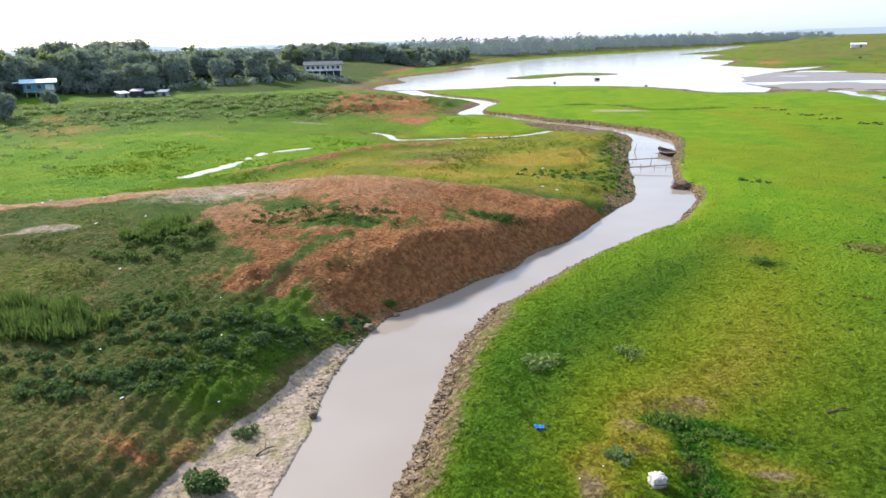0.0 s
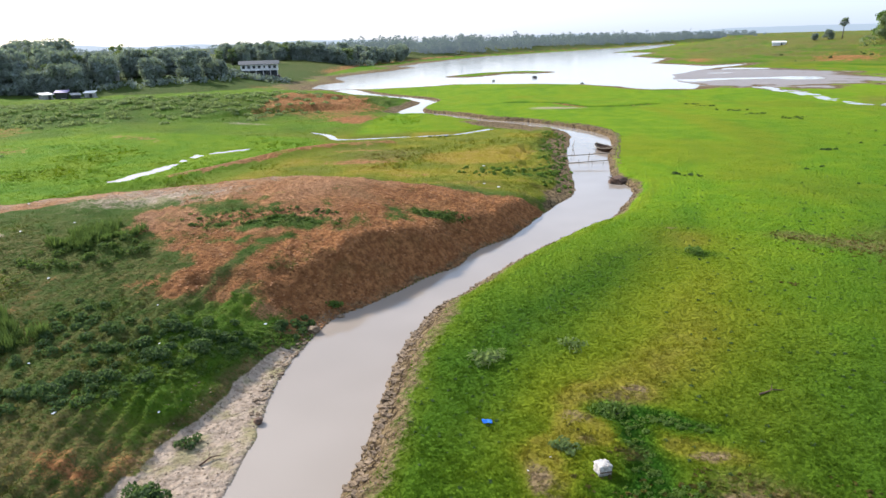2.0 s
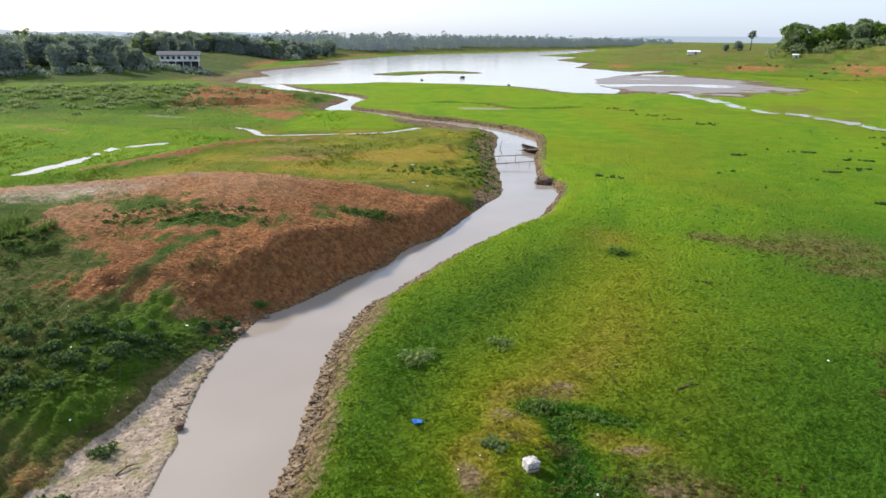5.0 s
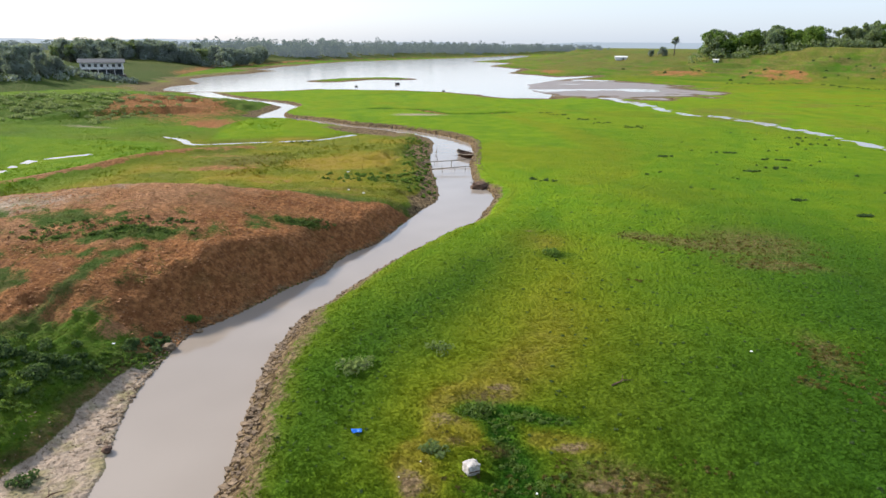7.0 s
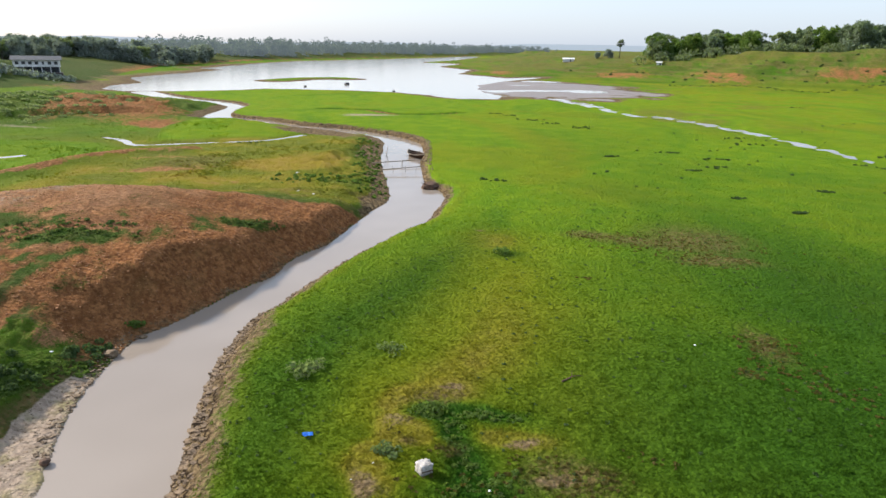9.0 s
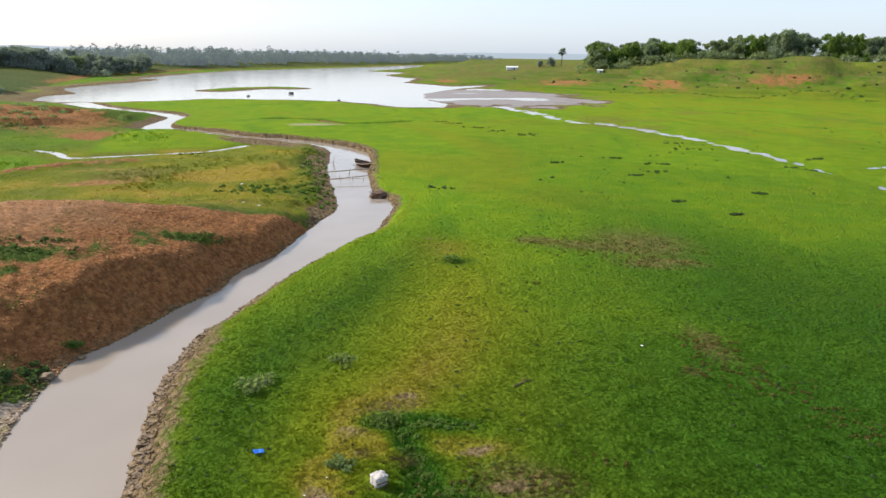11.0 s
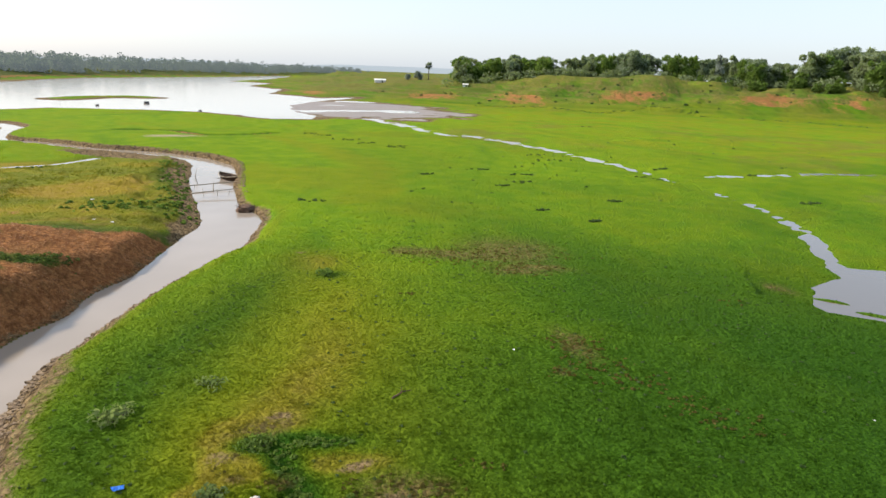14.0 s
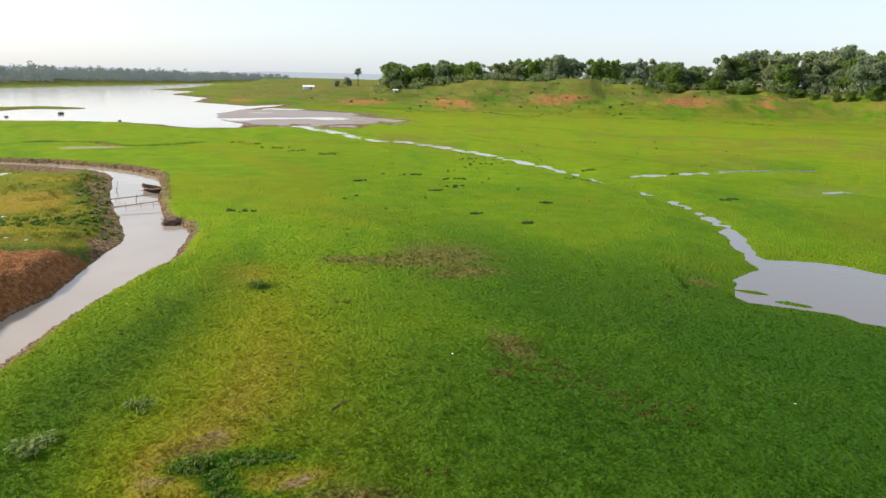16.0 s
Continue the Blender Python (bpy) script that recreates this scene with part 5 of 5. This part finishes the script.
clods("shore_clods", "dark wet clods and stones along the muddy shore", M_CLOD, np.vstack([beside(near_left, 420, (-0.6, 0.0), 85, 0.02, 0.12, (0.45, 1)), beside(near_left, 420, (-3.6, 0), 88, 0.015, 0.06, (0.05, 0.55))]), 86)
red = np.random.RandomState(87)
rx, ry = red.uniform(-26, 0, 20000), red.uniform(26, 54, 20000)
red_ok = land(rx, ry)["a"][:, 0] > 0.55
clods("red_clods", "loose crumbs of red earth on the bank and mound", M_REDCLOD, np.c_[rx, ry, 0.02 + 0.07 * red.rand(20000) ** 3][red_ok], 88)

# ---- things on the ground ----
def leafy_thing(name, label, category, x, y, radius, leaves, leaf, material, seed, spread=0.5, lobes=8, tall=0.55, slim=1.0):
    """A plant of stems and leaves."""
    rng = np.random.RandomState(seed)
    root = thing(name, x, y, height(x, y), rng.uniform(0, 360), label, category)
    bm = bmesh.new()
    centres = []
    for k in range(lobes):
        a, q = rng.uniform(0, 2 * math.pi), radius * rng.uniform(0.1, 0.75)
        c = Vector((q * math.cos(a), q * math.sin(a), radius * tall * rng.uniform(0.35, 0.9)))
        centres.append(tuple(c))
        add_pole(bm, (c.x * 0.2, c.y * 0.2, -0.05), c, 0.014, 0.008, 5)
    part("stems", bm, M_BARK, root)
    verts, faces = leaf_cloud(rng, np.array(centres), np.full(lobes, radius * spread * 0.6), leaves, leaf, slim=slim)
    crown = new("leaves", mesh_of("leaves", verts, faces, material))
    crown.parent = root
    return root


leafy_thing("shrub", "dark green leafy shrub growing on the pale mud flat", "shrub", -12.3, 16.2, 0.8, 1500, 0.10, M_WEED, 201, 0.6, 10)
leafy_thing("weed_clump", "wide grey-green thistly weed clump in the meadow", "weed", -2.1, 25.5, 1.0, 300, 0.26, M_THISTLE, 202, 0.42, 30, 0.16, 0.16)
leafy_thing("weed_clump", "small grey-green weed clump in the yellow grass", "weed", 1.4, 27.2, 0.75, 140, 0.24, M_THISTLE, 203, 0.42, 18, 0.14, 0.16)
leafy_thing("weed_clump", "dark green weed clump near the white sack", "weed", 0.9, 19.4, 0.6, 420, 0.12, M_THISTLE, 204, 0.45, 12, 0.18, 0.4)
leafy_thing("weed_clump", "dark green weeds in a hollow of the meadow", "weed", 2.6, 22.1, 0.8, 700, 0.10, M_LEAF_BRIGHT, 205, 0.5, 14, 0.2, 0.6)
leafy_thing("weed_clump", "low green weed clump beside the yellow patch", "weed", 9.3, 41.0, 0.9, 420, 0.11, M_LEAF_BRIGHT, 206, 0.5, 10, 0.25)
leafy_thing("weed_clump", "dark weed clump at the foot of the bank", "weed", -12.6, 19.3, 0.55, 380, 0.08, M_WEED, 207, 0.5, 9, 0.35)
leafy_thing("weed_clump", "small leafy weed on the red earth bank", "weed", -11.2, 32.2, 0.6, 380, 0.09, M_LEAF_BRIGHT, 208, 0.5, 9, 0.35)


def make_sack(x, y):
    """A filled woven sack, slumped, with a gathered neck and folds."""
    root = thing("sack", x, y, height(x, y), 25, "dirty white filled woven sack slumped on the grass", "sack")
    bm = bmesh.new()
    bmesh.ops.create_cube(bm, size=1.0)
    bmesh.ops.subdivide_edges(bm, edges=bm.edges[:], cuts=9, use_grid_fill=True)
    for v in bm.verts:
        round_to = v.co.normalized() * 0.58
        v.co = v.co.lerp(round_to, 0.25)
        fold = 0.09 * noise.noise(v.co * 4.0) + 0.06 * noise.noise(v.co * 9.0 + Vector((3, 1, 7)))
        v.co += v.co.normalized() * fold
        v.co = Vector((v.co.x * 0.44, v.co.y * 0.42, max(v.co.z * 0.38, -0.15) + 0.15))
        v.co.x += 0.08 * v.co.z
    for f in bm.faces:
        f.smooth = True
    part("body", bm, M_SACK, root)
    bm = bmesh.new()
    for k in range(9):
        a = k * 0.7
        add_pole(bm, (0.05 + 0.03 * math.cos(a), -0.12 + 0.03 * math.sin(a), 0.29), (0.05 + 0.10 * math.cos(a), -0.15 + 0.08 * math.sin(a), 0.35), 0.02, 0.035, 5)
    part("neck", bm, M_SACK, root, "gathered mouth of the sack")
    # dark bar across the front stands in for the shade of a fold
    bm = bmesh.new()
    add_pole(bm, (-0.21, -0.235, 0.17), (0.20, -0.24, 0.14), 0.018, 0.018, 6)
    part("fold_shade", bm, M_RUST, root, "dark bar standing in for a shaded fold of the sack")


def make_rag(name, label, category, material, x, y, size, seed, group=""):
    """A crumpled sheet of plastic."""
    rng = np.random.RandomState(seed)
    bm = bmesh.new()
    bmesh.ops.create_grid(bm, x_segments=7, y_segments=6, size=0.5)
    shift = Vector(rng.uniform(-40, 40, 3))
    for v in bm.verts:
        v.co = Vector((v.co.x * size, v.co.y * size * 0.62, 0.02 + size * 0.32 * abs(noise.noise(v.co * 3.2 + shift)) + size * 0.08 * noise.noise(v.co * 8 + shift)))
        v.co.x += size * 0.2 * noise.noise(v.co * 5 - shift)
    bmesh.ops.solidify(bm, geom=bm.faces[:], thickness=0.008)
    ob = part(name, bm, material)
    ob.matrix_world = pose(x, y, height(x, y) + 0.05, 0, 0, rng.uniform(0, 360))
    return tagged(ob, label, category, group)


make_sack(2.0, 18.25)
make_rag("plastic_bag", "crumpled bright blue plastic bag lying on the grass", "bag", M_BLUE, -1.8, 20.7, 0.36, 211)
for k, (x, y, size) in enumerate(((15.2, 26.2, 0.28), (-0.3, 18.0, 0.12), (0.4, 18.8, 0.12), (3.9, 17.0, 0.2), (26, 15.6, 0.2), (-37.3, 36.6, 0.5), (-37.1, 37.1, 0.4), (-33.7, 38.3, 0.4),
                                  (-24.9, 28.5, 0.35), (-17.2, 18.6, 0.3), (-14.2, 20.2, 0.22), (-24.9, 24.8, 0.3), (-6.3, 69.2, 0.7), (-4, 58.4, 0.5), (-5.4, 59.4, 0.5), (-13.4, 28.4, 0.3),
                                  (-16.4, 24.2, 0.2), (-18.2, 27.2, 0.2), (-20.5, 21.5, 0.22), (-30, 33, 0.4), (-28, 35, 0.3), (-35, 30, 0.4))):
    make_rag("plastic_scrap", "scrap of white plastic litter lying in the grass", "litter", M_WHITE, x, y, size * 0.5, 220 + k, "scattered litter")


def make_stone(x, y, size, label, material, seed):
    ob = part("stone", lump(np.random.RandomState(seed), (size, size * 0.8, size * 0.55), 0.35, 2), material)
    ob.matrix_world = pose(x, y, max(height(x, y), 0.0) + size * 0.25, 0, 0, seed * 40)
    return tagged(ob, label, "stone")


make_stone(-10.75, 21.2, 0.22, "dark wet stone at the edge of the mud flat", M_RUST, 3)
make_stone(-11.4, 29.6, 0.35, "pale clay boulder at the foot of the red bank", M_CLOD, 4)
make_stone(-10.6, 31.6, 0.2, "brown stone on the muddy shore", M_CLOD, 5)


def make_branch(x, y, turn, length, label):
    root = part("branch", add_pole(add_pole(add_pole(bmesh.new(), (0, 0, 0.03), (length * 0.6, 0.05, 0.08), 0.035, 0.025), (length * 0.6, 0.05, 0.08), (length, -0.1, 0.05), 0.025, 0.01),
                                   (length * 0.5, 0.04, 0.07), (length * 0.75, 0.3, 0.16), 0.02, 0.008), M_RUST)
    root.matrix_world = pose(x, y, height(x, y), 0, 0, turn)
    return tagged(root, label, "branch")


make_branch(8.2, 23.7, 25, 1.1, "dry brown fallen branch on the grass")
make_branch(-11.6, 18.2, 60, 0.8, "dark stick lying on the pale mud flat")


def hull_ring(length, width, z, t):
    """Plan of a boat: pointed at both ends."""
    w = width * (1 - abs(t) ** 2.2)
    return Vector((length * t, w, z)), Vector((length * t, -w, z))


def make_boat(x, y, turn):
    """A small old wooden boat: planked hull, rim, thwarts, ribs and a load of brushwood."""
    rng = np.random.RandomState(9)
    root = thing("wooden_boat", x, y, -0.08, turn, "small old brown wooden boat with brushwood moored at the bank", "boat")
    n = 15
    for side in (1, -1):
        for k in range(4):
            bm = bmesh.new()
            z0, z1 = 0.13 * k, 0.13 * k + 0.125
            rows = []
            for j in range(n):
                t = -1 + 2 * j / (n - 1)
                lift = 0.28 * abs(t) ** 2.5
                lo = hull_ring(2.3 - 0.08 * (3 - k), 0.55 + 0.13 * k, z0 + lift, t)[0]
                hi = hull_ring(2.3 - 0.08 * (2.4 - k), 0.55 + 0.13 * (k + 1), z1 + lift, t)[0]
                lo.y, hi.y = lo.y * side, hi.y * side
                rows.append((bm.verts.new(lo), bm.verts.new(hi)))
            for (p, q), (u, v) in zip(rows, rows[1:]):
                bm.faces.new((p, u, v, q))
            bmesh.ops.solidify(bm, geom=bm.faces[:], thickness=0.035)
            part("plank", bm, M_RUST, root)
        bm = bmesh.new()
        for j in range(n - 1):
            ends = []
            for t in (-1 + 2 * j / (n - 1), -1 + 2 * (j + 1) / (n - 1)):
                p = hull_ring(2.32, 1.08, 0.54 + 0.28 * abs(t) ** 2.5, t)[0]
                p.y *= side
                ends.append(p)
            add_pole(bm, ends[0], ends[1], 0.05, 0.05, 6)
        part("rim", bm, M_BAMBOO, root, "pale worn rim")
    for w in (-1.1, 0.1, 1.2):
        part("thwart", box((w, 0, 0.42), (0.26, 1.5 - 0.35 * abs(w), 0.05), 0.01), M_BAMBOO, root)
    part("bottom", box((0, 0, 0.10), (3.4, 0.95, 0.06), 0.02), M_RUST, root)
    bm = bmesh.new()
    for k in range(40):
        c = Vector((rng.uniform(-1.3, 1.3), rng.uniform(-0.5, 0.5), rng.uniform(0.3, 0.6)))
        d = Vector(rng.normal(size=3)) * 0.45
        d.z *= 0.3
        add_pole(bm, c - d, c + d, 0.03, 0.015, 5)
    part("brushwood", bm, M_RUST, root, "pile of dark dry brushwood")


def make_fence(x0, y0, x1, y1, count, seed):
    """A fish fence: a long bamboo rail on thin uneven stakes in the water."""
    rng = np.random.RandomState(seed)
    root = thing("bamboo_fence", x0, y0, 0.0, math.degrees(math.atan2(y1 - y0, x1 - x0)), "thin bamboo rail on crooked stakes across the creek", "fence")
    run = math.hypot(x1 - x0, y1 - y0)
    part("rail", add_pole(bmesh.new(), (-0.6, 0, 0.45), (run + 0.6, 0, 0.65), 0.06, 0.045), M_BAMBOO, root)
    for k in range(count):
        w = run * (k + 0.5) / count + rng.uniform(-0.3, 0.3)
        part("stake", add_pole(bmesh.new(), (w, 0.05, -0.8), (w + rng.uniform(-0.3, 0.3), rng.uniform(-0.2, 0.2), rng.uniform(0.4, 0.9)), 0.03, 0.02, 6), M_BAMBOO, root)


make_boat(7.7, 87.0, 118)
make_fence(2.2, 80.2, 10.6, 82.4, 4, 12)
make_fence(3.2, 75.6, 7.0, 76.4, 3, 13)
for k, (x, y, h, dx) in enumerate(((3.4, 87, 1.4, 0.4), (3.9, 83.5, 1.3, -0.5), (5.0, 78.5, 1.2, 0.2), (6.3, 86, 1.3, 0.3))):
    ob = part("stake", add_pole(bmesh.new(), (0, 0, -0.8), (dx, 0.2, h), 0.04, 0.025, 6), M_BAMBOO)
    ob.matrix_world = pose(x, y, 0.0)
    tagged(ob, "crooked bamboo stake standing in the creek", "stake", "stakes in the creek")


def make_brush_pile(x, y):
    rng = np.random.RandomState(14)
    root = thing("brush_pile", x, y, 0.05, 0, "dark heap of rotten brushwood stranded at the bank", "brushwood")
    part("heap", lump(rng, (1.0, 0.75, 0.5), 0.5, 3), M_RUST, root)
    bm = bmesh.new()
    for k in range(40):
        a = rng.uniform(0, 6.28)
        c = Vector((0.8 * math.cos(a) * rng.rand(), 0.6 * math.sin(a) * rng.rand(), 0.4))
        d = Vector((math.cos(a), math.sin(a), rng.uniform(-0.3, 0.5))) * rng.uniform(0.3, 0.7)
        add_pole(bm, c - d * 0.3, c + d, 0.03, 0.012, 5)
    part("twigs", bm, M_RUST, root)


make_brush_pile(7.4, 67.0)
for x, y, size in ((-4.2, 255, 0.75), (-18.2, 239, 0.45), (11.2, 218.5, 0.4)):
    bm = bmesh.new()
    add_pole(bm, (-size, 0, size * 0.25), (size, 0, size * 0.25), size * 0.75, size * 0.75, 14)
    root = part("float", bm, M_BLACK)
    root.matrix_world = pose(x, y, 0.0, 0, 0, 30)
    tagged(root, "black plastic drum floating on the lake", "float", "floats on the lake")


# ---- houses ----
def window(parent, x, z, w, h, y):
    """A window set into the front wall: frame, sill and dark pane."""
    root = part("window", box((x, y - 0.03, z), (w, 0.05, h)), M_DARK, parent)
    bm = bmesh.new()
    for sx in (-1, 1):
        add_box(bm, (x + sx * w / 2, y - 0.06, z), (0.09, 0.09, h + 0.18))
    add_box(bm, (x, y - 0.06, z + h / 2 + 0.045), (w - 0.09, 0.09, 0.09))
    part("frame", bm, M_CONCRETE, root)
    part("sill", box((x, y - 0.08, z - h / 2 - 0.06), (w + 0.3, 0.16, 0.09)), M_CONCRETE, root)


def gable_roof(w, d, z, rise, over, thick=0.14):
    """Two slabs meeting at a ridge along x."""
    bm = bmesh.new()
    for s in (-1, 1):
        run = d / 2 + over
        length, slope = math.hypot(run, rise), math.atan2(rise, run)
        m = Matrix.Rotation(-s * slope, 4, "X")
        add_box(bm, (0, s * run / 2, z + rise / 2), (w + 2 * over, length, thick), 0, m)
    return bm


def make_long_house(x, y, turn):
    root = thing("long_house", x, y, height(x, y) - 0.6, turn, "long two-storey white house with a dark grey roof on the slope", "house")
    w, d = 15.5, 8.0
    part("plinth", box((0, 0, 0.4), (w + 1.2, d + 1.2, 1.2), 0.04), M_BARK, root)
    # solid block in a dark colour stands in for the shaded lower storey
    part("wall", box((0, 0.9, 2.1), (w - 1.0, d - 2.6, 2.3)), M_ROOF, root, "set-back lower storey, coloured dark for its shade")
    part("floor_slab", box((0, 0, 3.35), (w + 0.4, d + 0.6, 0.22)), M_WHITE, root)
    upper = part("wall", box((0, 0, 4.65), (w, d, 2.4)), M_WHITE, root, "white upper storey")
    for k in range(6):
        part("pillar", box((-w / 2 + 0.3 + k * (w - 0.6) / 5, -d / 2 + 0.2, 2.12), (0.32, 0.32, 2.26)), M_WHITE, root)
    for k in range(7):
        window(upper, -w / 2 + 1.3 + k * 2.15, 4.75, 1.15 if k != 4 else 0.7, 1.15, -d / 2)
    for k in range(3):
        window(upper, -w / 2 + 2.4 + k * 4.3, 2.2, 1.0, 1.0, -d / 2 + 1.2)
    part("railing", box((0, -d / 2 - 0.22, 3.8), (w, 0.08, 0.7)), M_WHITE, root)
    part("roof", gable_roof(w, d, 5.9, 1.5, 0.8), M_ROOF, root, "dark grey sheet roof")
    root.scale = (0.86, 0.86, 0.82)


def make_blue_house(x, y, turn):
    root = thing("blue_house", x, y, height(x, y) - 0.4, turn, "small blue-walled house with a pale blue roof among trees", "house")
    w, d = 7.2, 5.0
    for k in range(4):
        part("post", box((-w / 2 + 0.4 + k * (w - 0.8) / 3, -d / 2 + 0.2, 0.7), (0.22, 0.22, 1.8)), M_CONCRETE, root)
    part("floor_slab", box((0, 0, 1.65), (w + 0.6, d + 0.6, 0.16)), M_CONCRETE, root)
    wall = part("wall", box((0, 0, 2.85), (w, d, 2.25)), M_BLUEWALL, root)
    part("wall", box((w / 2 - 1.1, -d / 2 - 0.06, 2.7), (2.1, 0.1, 1.5)), M_WHITE, root, "white wall panel")
    for k in range(2):
        window(wall, -2.4 + k * 2.4, 2.9, 1.1, 1.0, -d / 2)
    part("roof", gable_roof(w, d, 3.95, 0.9, 0.9), M_BLUEROOF, root, "pale blue sheet roof")
    part("awning", box((-w / 2 - 1.3, 0.3, 4.1), (2.6, d, 0.1)), M_BLUEROOF, root)


def make_shed(x, y, turn, w, d, h, wall, roof, label):
    root = thing("shed", x, y, height(x, y) - 0.2, turn, label, "shed", "huts by the shore")
    part("wall", box((0, 0, h / 2), (w, d, h)), wall, root)
    part("door", box((w * 0.18, -d / 2 - 0.03, h * 0.42), (0.8, 0.06, h * 0.8)), M_DARK, root)
    bm = bmesh.new()
    add_box(bm, (0, 0, h + 0.25), (w + 0.7, d + 0.9, 0.1), 0, Matrix.Rotation(radians(9), 4, "X"))
    part("roof", bm, roof, root)


make_long_house(-105.8, 243.5, 21)
make_blue_house(-153, 157, 43)
make_shed(-142.5, 176.5, 62, 2.8, 2.4, 1.5, M_CONCRETE, M_WHITE, "low hut with a whitish sheet roof by the shore")
make_shed(-139.6, 179.6, 25, 3.0, 2.6, 2.1, M_DARK, M_PURPLE, "low hut under a faded purple tarpaulin")
make_shed(-136.4, 181.0, 48, 2.2, 2.0, 1.2, M_DARK, M_CONCRETE, "small open hut with a grey roof")
make_shed(-134.0, 184.4, 15, 2.6, 2.2, 1.6, M_CONCRETE, M_WHITE, "tiny hut with a white roof near the trees")
make_shed(-148, 216, 38, 5, 4, 3.0, M_CONCRETE, M_WHITE, "grey hut with a white roof among the trees")
for k, (x, y, size) in enumerate(((-144.5, 175, 1.6), (-141, 177, 1.2), (-138.2, 178.2, 1.4), (-137.2, 180.6, 1.0), (-135, 181.6, 1.5), (-132, 184, 1.0))):
    make_rag("sheet_scrap", "crumpled pale sheet dumped beside the low huts", "litter", M_WHITE if k % 2 else M_CONCRETE, x, y, size, 260 + k, "sheets by the huts")
make_shed(140, 449, -15, 7.5, 4, 2.0, M_WHITE, M_WHITE, "low white shelter on the bare ridge")
make_shed(334, 216, -55, 7, 5, 3.5, M_WHITE, M_WHITE, "white hut half hidden in the trees of the belt")
make_shed(291, 272, -45, 5, 4, 3.5, M_WHITE, M_ROOF, "pale hut half hidden among the trees")
make_shed(160, 352, -25, 2.6, 2.2, 1.5, M_WHITE, M_WHITE, "small white hut at the end of the tree belt")
